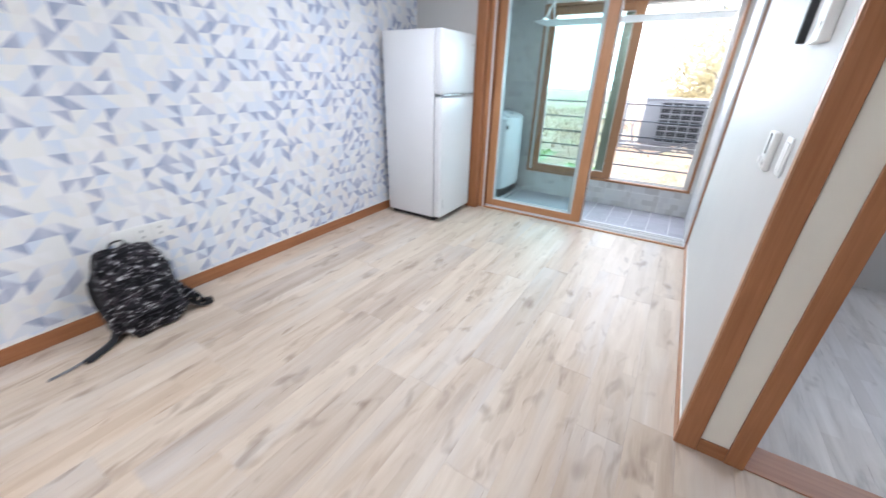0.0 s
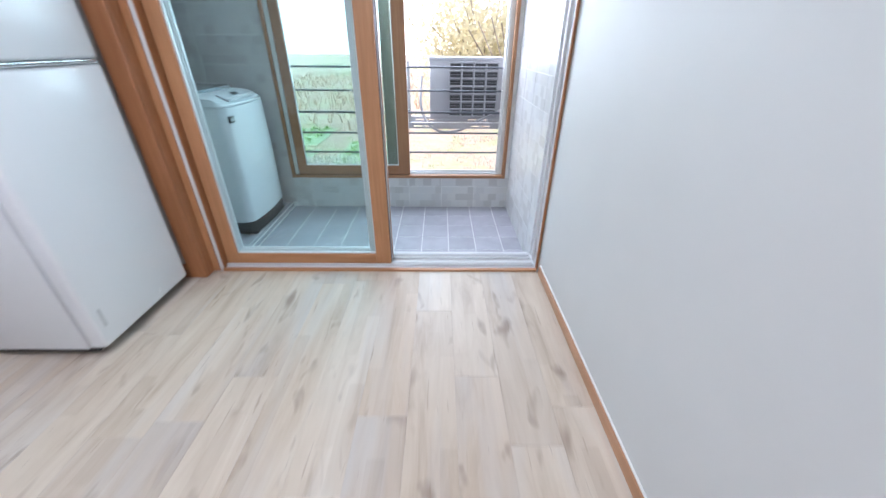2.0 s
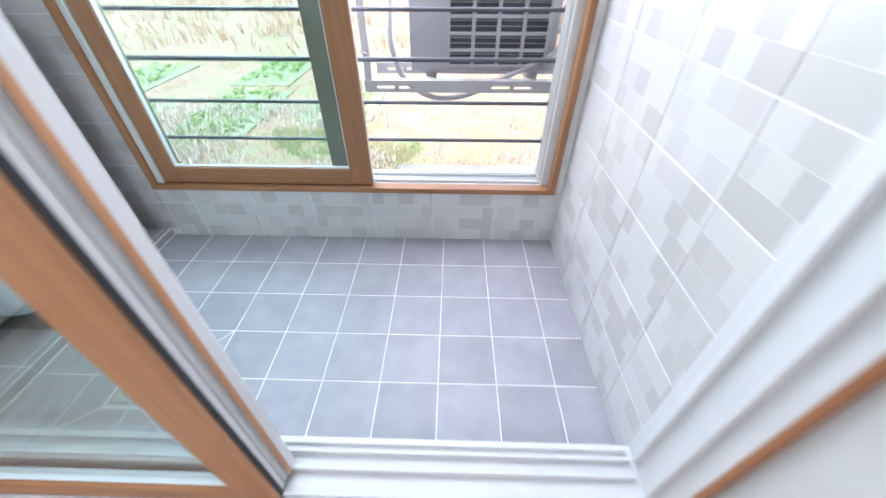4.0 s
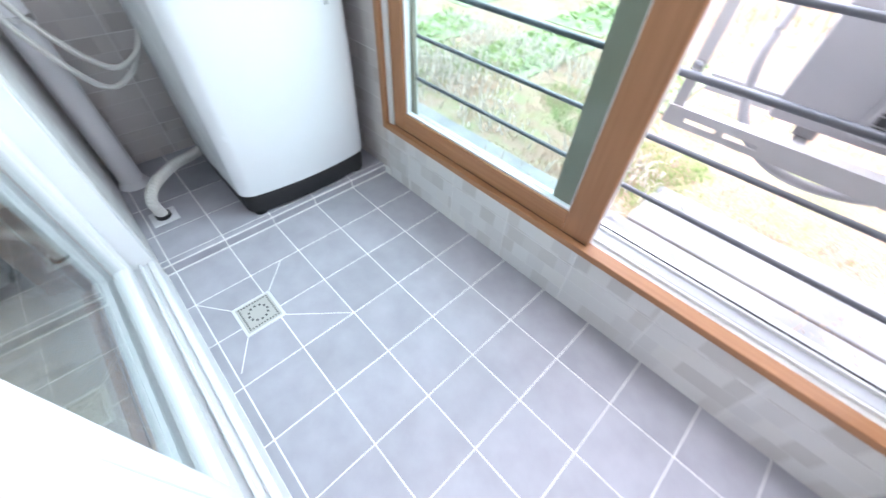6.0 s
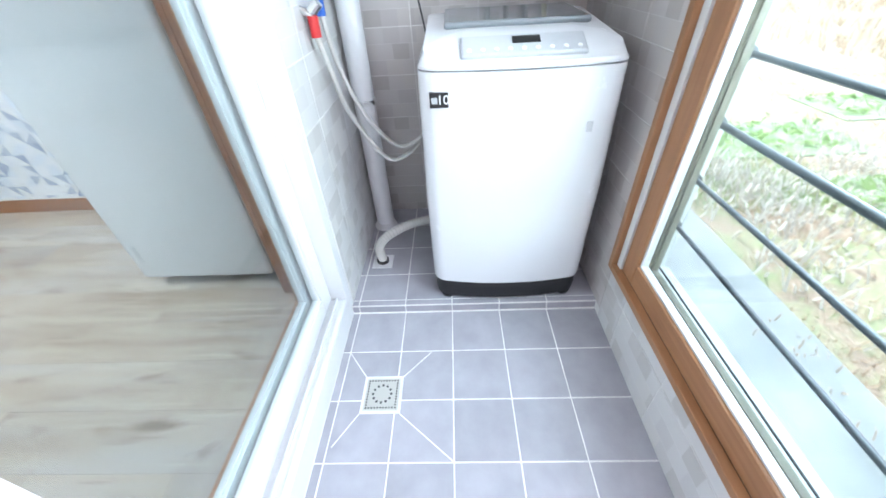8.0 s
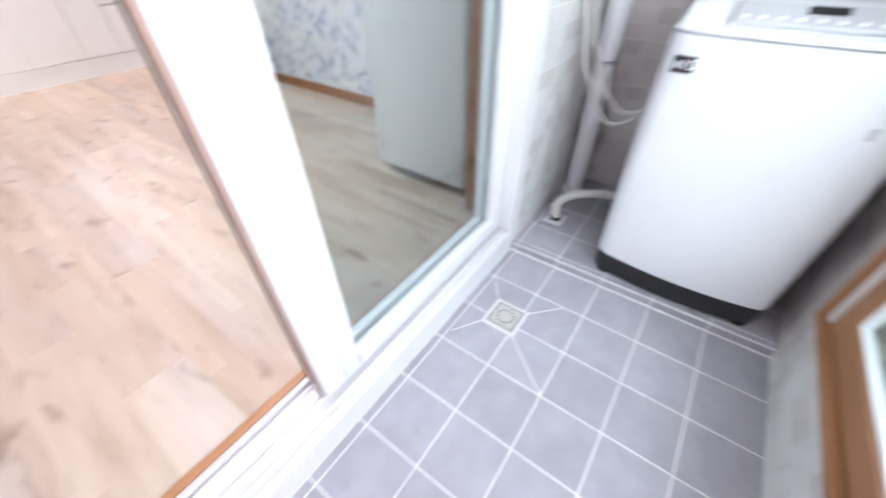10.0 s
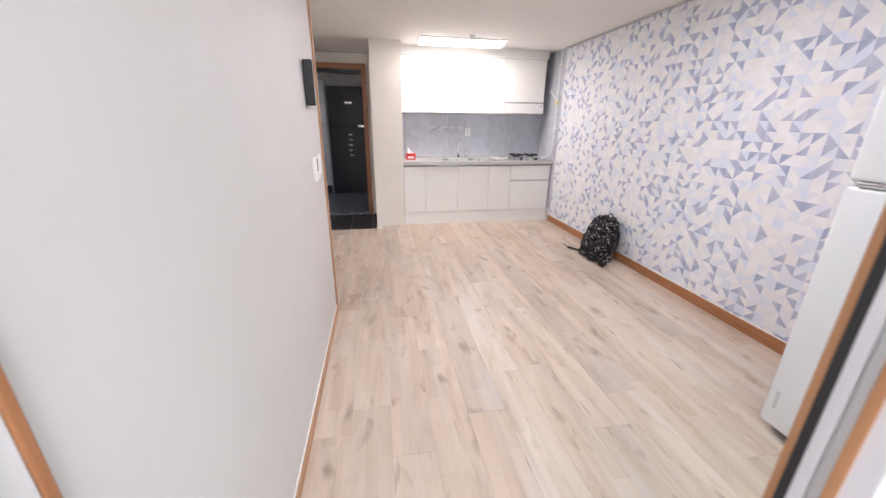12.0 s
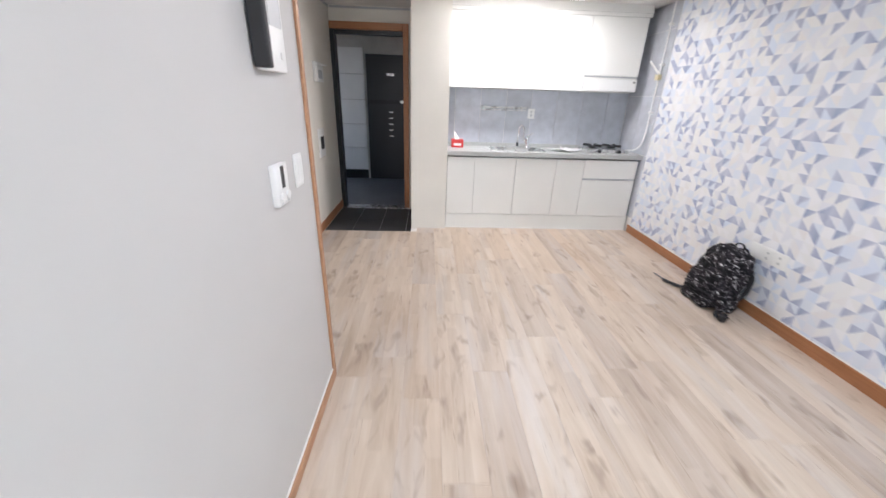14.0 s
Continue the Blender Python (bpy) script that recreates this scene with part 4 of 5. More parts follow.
sw = wall_box("light_switch", -2.072, -1.995, 1.065, 1.185, 0.008, "white double light switch", "switch")
for y in (-2.065, -2.032):
    part("rocker", B(W - 0.011, W - 0.0075, y, y + 0.030, 1.08, 1.17, bev=0.003), PLASTIC, sw)
ic = wall_box("intercom", -1.975, -1.816, 1.445, 1.675, 0.03, "white video intercom with a black handset edge", "intercom")
part("handset", B(W - 0.052, W - 0.004, -1.814, -1.788, 1.45, 1.672, bev=0.006), BLACK, ic, "black edge")
part("screen", B(W - 0.0315, W - 0.0295, -1.96, -1.87, 1.565, 1.645), GREYPLASTIC, ic)
part("button", B(W - 0.034, W - 0.029, -1.95, -1.93, 1.48, 1.50, bev=0.002), PLASTIC, ic)
hp = wall_box("fuse_box", -4.93, -4.65, 1.50, 1.68, 0.03, "white wall box in the entrance hall", "wall box", HALL)
part("flap", B(HALL - 0.08, HALL - 0.03, -4.92, -4.66, 1.655, 1.665), PLASTIC, hp)
part("window", B(HALL - 0.033, HALL - 0.029, -4.87, -4.73, 1.53, 1.61), GREYPLASTIC, hp)
hs = wall_box("key_plate", -4.82, -4.60, 0.76, 1.05, 0.012, "white switch plate with a dark module in the hall", "switch", HALL)
part("module", B(HALL - 0.018, HALL - 0.011, -4.77, -4.66, 0.84, 0.97, bev=0.003), BLACK, hs)

# ---- socket strip behind the backpack ----
so = thing("wall_socket", (0, -2.85, 0.42), "white three-gang socket plate on the papered wall", "socket")
part("plate", B(0.0, 0.010, -3.0, -2.715, 0.402, 0.505, bev=0.002), PLASTIC, so)
for k in range(3):
    g = part("module", B(0.0095, 0.014, -2.992 + 0.092 * k, -2.908 + 0.092 * k, 0.41, 0.497, bev=0.002), PLASTIC, so)
    if k:
        for z in (0.435, 0.472):
            part("hole", cyl(bmesh.new(), (0.0138, -2.95 + 0.092 * k, z), (0.0145, -2.95 + 0.092 * k, z), 0.008, n=12), GREYPLASTIC, g)

# ---- backpack ----
bp = thing("backpack", (0.2, -2.98, 0), "black and grey camouflage backpack leaning on the wall", "backpack")


def pillow(cx, cy, cz, rx, ry, rz, e=0.55, lean=0.0, wrinkle=0.012, n=28):
    """A stuffed rounded block (superellipsoid) with soft creases, leaning to -x with height."""
    bm = bmesh.new()
    bmesh.ops.create_uvsphere(bm, u_segments=n * 2, v_segments=n, radius=1.0)
    f = lambda a: math.copysign(abs(a) ** e, a)
    for v in bm.verts:
        p = Vector((f(v.co.x) * rx, f(v.co.y) * ry, f(v.co.z) * rz))
        s = Vector((cx, cy, cz)) + p
        p *= 1 + wrinkle / max(rx, 0.03) * (noise.noise(s * 18) * 0.6 + noise.noise(s * 45) * 0.35)
        v.co = Vector((cx - lean * (p.z / rz), cy, cz)) + p
    return bm


body = part("body", pillow(0.165, -3.000, 0.225, 0.095, 0.168, 0.225, 0.55, 0.045), CAMO, bp, smooth=True)
bm = pillow(0.262, -3.000, 0.16, 0.055, 0.143, 0.125, 0.55, 0.03)
fp = part("front_pocket", bm, CAMO, bp, smooth=True)
part("upper_pocket", pillow(0.225, -3.000, 0.31, 0.05, 0.13, 0.09, 0.6, 0.03), CAMO, bp, smooth=True)
part("lower_pocket", pillow(0.285, -3.000, 0.07, 0.05, 0.145, 0.065, 0.6, 0.0), CAMO, bp, smooth=True)
for s in (-1, 1):
    part("side_pocket", pillow(0.19, -3.000 + s * 0.155, 0.10, 0.07, 0.04, 0.09, 0.6, 0.0), CAMO, bp, "camouflage side pocket", True)
part("zip", tube(bmesh.new(), spline([(0.262, -3.130, 0.24), (0.25, -3.090, 0.36), (0.235, -3.000, 0.405), (0.25, -2.910, 0.36), (0.262, -2.870, 0.24)], 8), 0.006, 8), WEB, fp, smooth=True)
part("handle", tube(bmesh.new(), spline([(0.09, -3.050, 0.435), (0.085, -3.030, 0.475), (0.085, -2.980, 0.477), (0.09, -2.960, 0.437)], 8), 0.009, 8, flat=0.5), WEB, bp, smooth=True)
part("strap", tube(bmesh.new(), spline([(0.20, -3.160, 0.06), (0.26, -3.210, 0.02), (0.30, -3.285, 0.012), (0.33, -3.345, 0.012)], 8), 0.022, 10, flat=0.35), WEB, bp, "black padded strap end", True)
part("strap", tube(bmesh.new(), spline([(0.22, -3.160, 0.03), (0.27, -3.270, 0.012), (0.31, -3.375, 0.006), (0.325, -3.485, 0.005)], 8), 0.011, 8, flat=0.3), GREYWEB, bp, "grey webbing strap on the floor", True)
for k, pts in enumerate(([(0.20, -2.835, 0.16), (0.25, -2.80, 0.12), (0.285, -2.765, 0.07), (0.27, -2.745, 0.025), (0.235, -2.76, 0.02)],
                         [(0.17, -2.83, 0.10), (0.22, -2.80, 0.085), (0.27, -2.79, 0.05), (0.255, -2.77, 0.022), (0.21, -2.79, 0.018)],
                         [(0.24, -2.825, 0.06), (0.28, -2.80, 0.035), (0.30, -2.765, 0.018), (0.275, -2.735, 0.014)])):
    part("strap", tube(bmesh.new(), spline(pts, 10), 0.02 - 0.003 * k, 10, flat=0.4), WEB if k else CAMO, bp, "folded black webbing strap", True)
for pts in ([(0.318, -3.125, 0.137), (0.335, -3.06, 0.142), (0.338, -2.94, 0.142), (0.318, -2.875, 0.137)],
            [(0.272, -3.118, 0.262), (0.296, -3.05, 0.272), (0.296, -2.95, 0.272), (0.272, -2.882, 0.262)]):
    part("seam", tube(bmesh.new(), spline(pts, 8), 0.006, 8), WEB, bp, "black zip seam", True)
for s in (-1, 1):
    part("shoulder_strap", tube(bmesh.new(), spline([(0.10, -3.0 + s * 0.11, 0.40), (0.085, -3.0 + s * 0.165, 0.30), (0.10, -3.0 + s * 0.178, 0.18), (0.16, -3.0 + s * 0.17, 0.07)], 8), 0.02, 10, flat=0.5), WEB, bp, "black padded shoulder strap", True)
part("buckle", B(0.27, 0.31, -2.750, -2.710, 0.006, 0.045, bev=0.008), BLACK, bp)

# ---- gas boiler over the washing machine ----
bo = thing("gas_boiler", (0.04, 0.93, 1.27), "white wall-hung gas boiler with pipes below", "boiler")
part("case", B(0.041, 0.31, 0.74, 1.12, 1.27, 1.95, bev=0.012), ENAMEL, bo, smooth=True)
part("panel", B(0.31, 0.314, 0.80, 1.06, 1.30, 1.38, bev=0.002), GREYPLASTIC, bo)
for y, m in ((0.84, HOSE), (0.92, HOSE), (1.0, HOSE), (1.08, YELLOW)):
    part("pipe", tube(bmesh.new(), spline([(0.12, y, 1.28), (0.12, y, 1.15), (0.10, y, 1.05), (0.06, y, 1.0)], 6), 0.011, 8), m, bo, smooth=True)
part("cross_pipe", cyl(bmesh.new(), (0.07, 0.70, 1.15), (0.07, 1.26, 1.15), 0.014, n=12), GREYPLASTIC, bo, smooth=True)


# ---- kitchen ----
KY, KB = -4.636, -5.195
seams = (2.145, 1.847, 1.393, 0.947, 0.63, 0.03)
for i, (x1, x0) in enumerate(zip(seams, seams[1:])):
    drawers = i == 4
    c = thing("base_cabinet", ((x0 + x1) / 2, -4.9, 0), "white lacquered base cabinet with two drawers" if drawers else "white lacquered handleless base cabinet", "cabinet", "kitchen base units")
    part("carcass", B(x0 + 0.001, x1 - 0.001, KB, KY - 0.022, 0.15, 0.80), DOORWHITE, c)
    if drawers:
        part("drawer", B(x0 + 0.002, x1 - 0.002, KY - 0.02, KY, 0.175, 0.585, bev=0.002), DOORWHITE, c)
        part("drawer", B(x0 + 0.002, x1 - 0.002, KY - 0.02, KY, 0.605, 0.805, bev=0.002), DOORWHITE, c)
        part("grip_groove", B(x0 + 0.002, x1 - 0.002, KY - 0.021, KY - 0.008, 0.586, 0.604), GREYPLASTIC, c)
    else:
        part("door", B(x0 + 0.002, x1 - 0.002, KY - 0.02, KY, 0.175, 0.805, bev=0.002), DOORWHITE, c)
solid("baseboard_kitchen", B(0.015, 2.145, KY - 0.03, KY - 0.012, 0, 0.165, bev=0.002), DOORWHITE, "white plinth under the kitchen units", "plinth", "structure")
solid("trim_plinth_seal", B(0.015, 2.15, KY - 0.012, KY - 0.004, 0, 0.006), SEAL, "white sealant line at the plinth's foot", "trim", "structure")
wt = thing("worktop", (1.1, -4.9, 0.82), "grey stone-effect kitchen worktop with a steel sink", "worktop")
SX0, SX1, SY0, SY1 = 1.02, 1.66, -5.08, -4.74
bm = B(0.003, SX0, KB, KY + 0.018, 0.822, 0.868, bev=0.003)
box(bm, SX1, 2.149, KB, KY + 0.018, 0.822, 0.868, bev=0.003)
box(bm, SX0, SX1, KB, SY0, 0.822, 0.868)
box(bm, SX0, SX1, SY1, KY + 0.018, 0.822, 0.868)
part("slab", bm, COUNTER, wt)
bm = B(SX0 + 0.001, SX1 - 0.001, SY0 + 0.001, SY1 - 0.001, 0.69, 0.8685)
bmesh.ops.delete(bm, geom=[f for f in bm.faces if f.calc_center_median().z > 0.868], context="FACES")
bmesh.ops.solidify(bm, geom=bm.faces[:], thickness=0.006)
part("sink", bm, STEEL, wt, "stainless steel sink bowl")
part("upstand", B(0.003, 2.149, KB, KB + 0.018, 0.868, 0.905, bev=0.002), COUNTER, wt)
fa = thing("faucet", (1.2, -5.10, 0.868), "chrome mixer tap with a thin gooseneck spout", "faucet")
part("base", cyl(bmesh.new(), (1.18, -5.10, 0.868), (1.18, -5.10, 0.885), 0.034, 0.03), CHROME, fa, smooth=True)
part("body", cyl(bmesh.new(), (1.18, -5.10, 0.885), (1.18, -5.10, 0.975), 0.026, 0.022), CHROME, fa, smooth=True)
part("cap", cyl(bmesh.new(), (1.18, -5.10, 0.975), (1.175, -5.095, 1.0), 0.023, 0.016), CHROME, fa, smooth=True)
part("lever", cyl(bmesh.new(), (1.178, -5.098, 0.992), (1.13, -5.06, 1.035), 0.008, 0.005), CHROME, fa, smooth=True)
part("spout", tube(bmesh.new(), spline([(1.20, -5.10, 0.93), (1.222, -5.10, 0.97), (1.228, -5.10, 1.05), (1.245, -5.085, 1.105), (1.275, -5.06, 1.115), (1.305, -5.03, 1.08), (1.312, -5.02, 1.0), (1.312, -5.02, 0.93)], 8), 0.009, 12), CHROME, fa, smooth=True)
part("nozzle", cyl(bmesh.new(), (1.312, -5.02, 0.935), (1.312, -5.02, 0.89), 0.014, 0.012), BLACK, fa, "black pull-out nozzle", True)
ts = thing("tissue_box", (2.03, -4.98, 0.868), "red tissue box with a white tissue sticking out", "tissue box")
part("box", B(1.955, 2.09, -5.05, -4.92, 0.868, 0.955, bev=0.003), RED, ts)
part("label", B(1.98, 2.065, -4.9198, -4.919, 0.89, 0.915), PLASTIC, ts)
bm = cyl(bmesh.new(), (2.03, -4.985, 0.95), (2.06, -4.985, 1.05), 0.034, 0.004, 9)
for v in bm.verts:
    v.co += Vector((noise.noise(v.co * 60), noise.noise(v.co * 50 + Vector((3, 1, 2))), 0)) * 0.02
part("tissue", bm, PLASTIC, ts)
pa = thing("papers", (0.82, -4.9, 0.868), "loose white leaflets on the worktop", "papers")
for k, (x, y, a, lift) in enumerate(((0.84, -4.93, 12, 0.012), (0.72, -4.88, -20, 0.03), (0.80, -4.84, 35, 0.022))):
    bm = bmesh.new()
    bmesh.ops.create_grid(bm, x_segments=12, y_segments=8, size=1.0)
    for v in bm.verts:
        v.co = Vector((v.co.x * 0.12, v.co.y * 0.085, 0.0015 + lift * abs(v.co.x) ** 2.5 * (0.4 + 0.6 * abs(v.co.y)) + 0.006 * abs(noise.noise(v.co * 2 + Vector((k, 0, 0))))))
    bmesh.ops.solidify(bm, geom=bm.faces[:], thickness=0.001)
    bmesh.ops.transform(bm, matrix=pose(x, y, 0.869 + 0.004 * k, 0, 0, a), verts=bm.verts[:])
    part("sheet", bm, PLASTIC, pa, smooth=True)
st = thing("gas_stove", (0.33, -4.9, 0.868), "two-burner gas stove with black pan supports", "stove")
part("body", B(0.10, 0.555, -5.10, -4.76, 0.868, 0.905, bev=0.006), STEEL, st)
for x in (0.215, 0.44):
    b = part("burner", cyl(bmesh.new(), (x, -4.96, 0.905), (x, -4.96, 0.922), 0.05, 0.04), BLACK, st)
    for k in range(4):
        a = radians(45 + 90 * k)
        bm = B(-0.006, 0.006, 0.03, 0.11, 0.0, 0.028, bev=0.002)
        bmesh.ops.transform(bm, matrix=Matrix.Translation((x, -4.96, 0.918)) @ Matrix.Rotation(a, 4, "Z"), verts=bm.verts[:])
        part("pan_support", bm, BLACK, b)
    part("knob", cyl(bmesh.new(), (x, -4.76, 0.887), (x, -4.735, 0.887), 0.018), BLACK, st)

ups = (2.145, 1.775, 1.408, 1.037, 0.706, 0.122)
UY = -4.868
for i, (x1, x0) in enumerate(zip(ups, ups[1:])):
    hood = i == 4
    z0 = 1.655 if hood else 1.50
    c = thing("wall_cabinet", ((x0 + x1) / 2, -5.03, z0), "white lacquered wall cabinet over the extractor hood" if hood else "white lacquered handleless wall cabinet", "cabinet", "kitchen wall units")
    part("carcass", B(x0 + 0.001, x1 - 0.001, KB, UY - 0.02, z0, 2.20), DOORWHITE, c)
    part("door", B(x0 + 0.002, x1 - 0.002, UY - 0.018, UY, z0 + 0.002, 2.198, bev=0.002), DOORWHITE, c)
hd = thing("extractor_hood", (0.41, -5.0, 1.5), "slim white pull-out extractor hood under a cabinet", "extractor hood")
part("body", B(0.124, 0.704, KB, UY - 0.012, 1.515, 1.64, bev=0.003), DOORWHITE, hd)
part("visor", B(0.124, 0.704, UY - 0.012, UY + 0.012, 1.505, 1.625, bev=0.004), PLASTIC, hd)
part("groove", B(0.128, 0.70, UY - 0.03, UY - 0.006, 1.640, 1.654), GREYPLASTIC, hd)
part("button", cyl(bmesh.new(), (0.16, UY + 0.010, 1.60), (0.16, UY + 0.016, 1.60), 0.01, n=12), BLACK, hd)
solid("trim_cabinet_top", B(0.10, 2.149, -5.19, UY - 0.002, 2.202, CEIL), DOORWHITE, "white filler between the wall units and the ceiling", "trim", "structure")
solid("trim_cornice", B(0.10, 2.149, UY - 0.002, UY + 0.012, 2.235, 2.25), DOORWHITE, "thin cornice line over the wall units", "trim", "structure")
# tiled splashback and the tiled side strip with the gas pipe
splash = solid("trim_splashback", B(0.0, 2.15, -5.2, -5.197, 0.87, 1.66), GROUT, "grey tiled splashback over the worktop", "tiles", "structure")
side = solid("trim_side_tiles", B(0.0, 0.003, -5.197, -4.56, 0.0, CEIL - 0.002), GROUT, "grey tiled strip beside the kitchen", "tiles", "structure")
rl = thing("utensil_rail", (1.5, -5.17, 1.31), "steel utensil rail on the splashback", "rail")
part("bar", cyl(bmesh.new(), (1.215, -5.16, 1.305), (1.75, -5.16, 1.305), 0.011), STEEL, rl, smooth=True)
part("bar", cyl(bmesh.new(), (1.215, -5.16, 1.278), (1.75, -5.16, 1.278), 0.006), STEEL, rl, smooth=True)
for x in (1.27, 1.71):
    part("mount", B(x - 0.012, x + 0.012, -5.192, -5.155, 1.268, 1.32, bev=0.003), STEEL, rl)
ks = thing("wall_socket", (1.15, -5.19, 1.26), "white socket on the splashback", "socket")
part("plate", B(1.105, 1.185, -5.192, -5.18, 1.19, 1.30, bev=0.003), PLASTIC, ks)
for z in (1.225, 1.265):
    part("hole", cyl(bmesh.new(), (1.145, -5.1805, z), (1.145, -5.179, z), 0.012, n=12), GREYPLASTIC, ks)
gp2 = thing("gas_pipe", (0.04, -4.6, 1.0), "pale gas pipe with a valve beside the kitchen", "pipe")
part("pipe", tube(bmesh.new(), spline([(0.035, -4.63, CEIL - 0.01), (0.035, -4.63, 1.9), (0.035, -4.63, 1.4), (0.035, -4.64, 1.05), (0.06, -4.70, 0.93), (0.14, -4.80, 0.90)], 8), 0.007, 10), PLASTIC, gp2, smooth=True)
for z in (1.30, 1.75, 2.1):
    part("clip", B(0.003, 0.05, -4.645, -4.615, z, z + 0.02), PLASTIC, gp2)
part("valve", B(0.022, 0.06, -4.66, -4.60, 1.62, 1.67, bev=0.005), YELLOW, gp2, "yellow valve")
part("valve_lever", cyl(bmesh.new(), (0.05, -4.62, 1.68), (0.07, -4.78, 1.80), 0.010, n=10), PLASTIC, gp2)
# lamps and detector
kl = thing("kitchen_lamp", (1.43, -4.44, CEIL), "lit white strip lamp on the kitchen ceiling", "lamp")
part("housing", B(0.91, 1.95, -4.58, -4.30, CEIL - 0.02, CEIL, bev=0.004), PLASTIC, kl)
part("diffuser", B(0.925, 1.935, -4.57, -4.31, CEIL - 0.055, CEIL - 0.02, bev=0.012), LIT, kl, "glowing diffuser")
# added lamp, placed out of sight to light the room
rlmp = thing("unseen_ceiling_lamp", (1.4, -1.55, CEIL), "white square ceiling lamp, unseen, added to light the room", "lamp")
part("housing", B(1.08, 1.72, -1.87, -1.23, CEIL - 0.03, CEIL, bev=0.004), PLASTIC, rlmp)
part("diffuser", B(1.09, 1.71, -1.86, -1.24, CEIL - 0.08, CEIL - 0.03, bev=0.02), LIT, rlmp, "glowing diffuser")
dt = thing("heat_detector", (1.37, -4.16, CEIL), "round white detector on the ceiling", "detector")
part("base", cyl(bmesh.new(), (1.37, -4.16, CEIL), (1.37, -4.16, CEIL - 0.03), 0.05, 0.045), PLASTIC, dt, smooth=True)
part("sensor", cyl(bmesh.new(), (1.37, -4.16, CEIL - 0.03), (1.37, -4.16, CEIL - 0.06), 0.03, 0.012), PLASTIC, dt, smooth=True)

# ---- entrance door and what stands outside it ----
en = thing("entrance_door", (3.0, -5.5, 0), "open entrance doorway with a brown frame and black door leaf", "door")
part("frame", B(2.60, 2.665, -5.48, -5.435, -0.03, 2.15, bev=0.003), TRIM_V, en)
part("frame", B(2.665, HALL - 0.002, -5.48, -5.435, 2.075, 2.15, bev=0.003), TRIM_X, en)
part("steel_frame", B(HALL - 0.05, HALL - 0.002, -5.56, -5.436, -0.03, 2.075), DARKDOOR, en)
part("steel_frame", B(2.665, HALL - 0.05, -5.56, -5.482, 2.03, 2.075), DARKDOOR, en)
leaf = part("leaf", B(HALL - 0.03, HALL + 0.86, -5.665, -5.615, -0.03, 2.03, bev=0.003), DARKDOOR, en, "black steel leaf standing open")
part("doorstep", B(2.60, HALL, -5.58, -5.42, -0.045, -0.012, bev=0.004), STEEL, en)
nb = thing("corridor_door", (2.9, -7.48, 0), "black steel door across the corridor with a name plate and slots", "door")
part("leaf", B(2.55, 3.42, -7.50, -7.455, -0.045, 2.02, bev=0.004), DARKDOOR, nb)
for z in (0.72, 0.82, 0.92, 1.02, 1.12):
    part("slot", B(2.98, 3.05, -7.4545, -7.448, z, z + 0.014), STEEL, nb)
part("name_plate", B(2.95, 3.08, -7.4545, -7.448, 1.70, 1.74), STEEL, nb)
part("band", B(2.57, 3.40, -7.4545, -7.448, 1.26, 1.32), BLACK, nb)
part("handle", B(2.65, 2.85, -7.46, -7.42, 1.27, 1.32, bev=0.006), STEEL, nb)
pn = thing("corridor_panels", (4.0, -7.48, 0), "white wall panels with dark joints across the corridor", "panel")
for k in range(5):
    part("panel", B(3.46, 4.4, -7.50, -7.46, 0.12 + 0.4 * k, 0.51 + 0.4 * k, bev=0.004), PLASTIC, pn)
part("base", B(3.46, 4.4, -7.50, -7.47, -0.045, 0.11), BLACK, pn)


# ---- outdoors ----
GZ = -0.85
solid("ground", B(-150, 150, 1.52, 250, GZ - 0.5, GZ), GROUND, "rough garden ground of soil, dry grass and weeds", "ground", "structure")
solid("pavement", B(-8, 10, 1.52, 2.86, GZ, GZ + 0.06, bev=0.01), PAVE, "pale concrete strip along the foot of the block", "pavement", "structure")
solid("pavement_slab", B(1.7, 4.6, 2.93, 3.55, GZ, GZ + 0.03, bev=0.01), PAVE, "cracked pale concrete slab beside the strip", "pavement", "structure")
# emissive sheet added for the bright distance; it also lights the place
solid("backdrop", B(-160, 160, 90, 90.5, GZ, 60), HAZE_GLOW, "glowing sheet standing in for bright haze beyond the garden", "backdrop", "structure")
rng = random.Random(4)


def tufts(name, mat, label, count, x0, x1, y0, y1, h, spread, blades=9, cover=None):
    vs, fs = [], []
    for _ in range(count):
        cx, cy = rng.uniform(x0, x1), rng.uniform(y0, y1)
        if cover is not None and noise.noise(Vector((cx * 0.9, cy * 0.9, cover))) < 0.0:
            continue
        for _ in range(blades):
            a, l = rng.uniform(0, 6.283), h * rng.uniform(0.4, 1.2)
            o = Vector((cx + rng.gauss(0, spread), cy + rng.gauss(0, spread), GZ + (0.06 if name == "edge_grass" and cy < 2.84 else 0)))
            d, s = Vector((math.cos(a), math.sin(a), 0)), Vector((-math.sin(a), math.cos(a), 0)) * h * 0.07
            k = len(vs)
            vs += [o - s, o + s, o + d * l * 0.35 + Vector((0, 0, l * 0.7)) + s * 0.7, o + d * l * 0.35 + Vector((0, 0, l * 0.7)) - s * 0.7, o + d * l * 0.8 + Vector((0, 0, l * 0.85))]
            fs += [(k, k + 1, k + 2, k + 3), (k + 3, k + 2, k + 4)]
    me = bpy.data.meshes.new(name)
    me.from_pydata([tuple(v) for v in vs], [], fs)
    me.materials.append(mat)
    return tagged(new(name, me), label, "grass", "", "stuff")


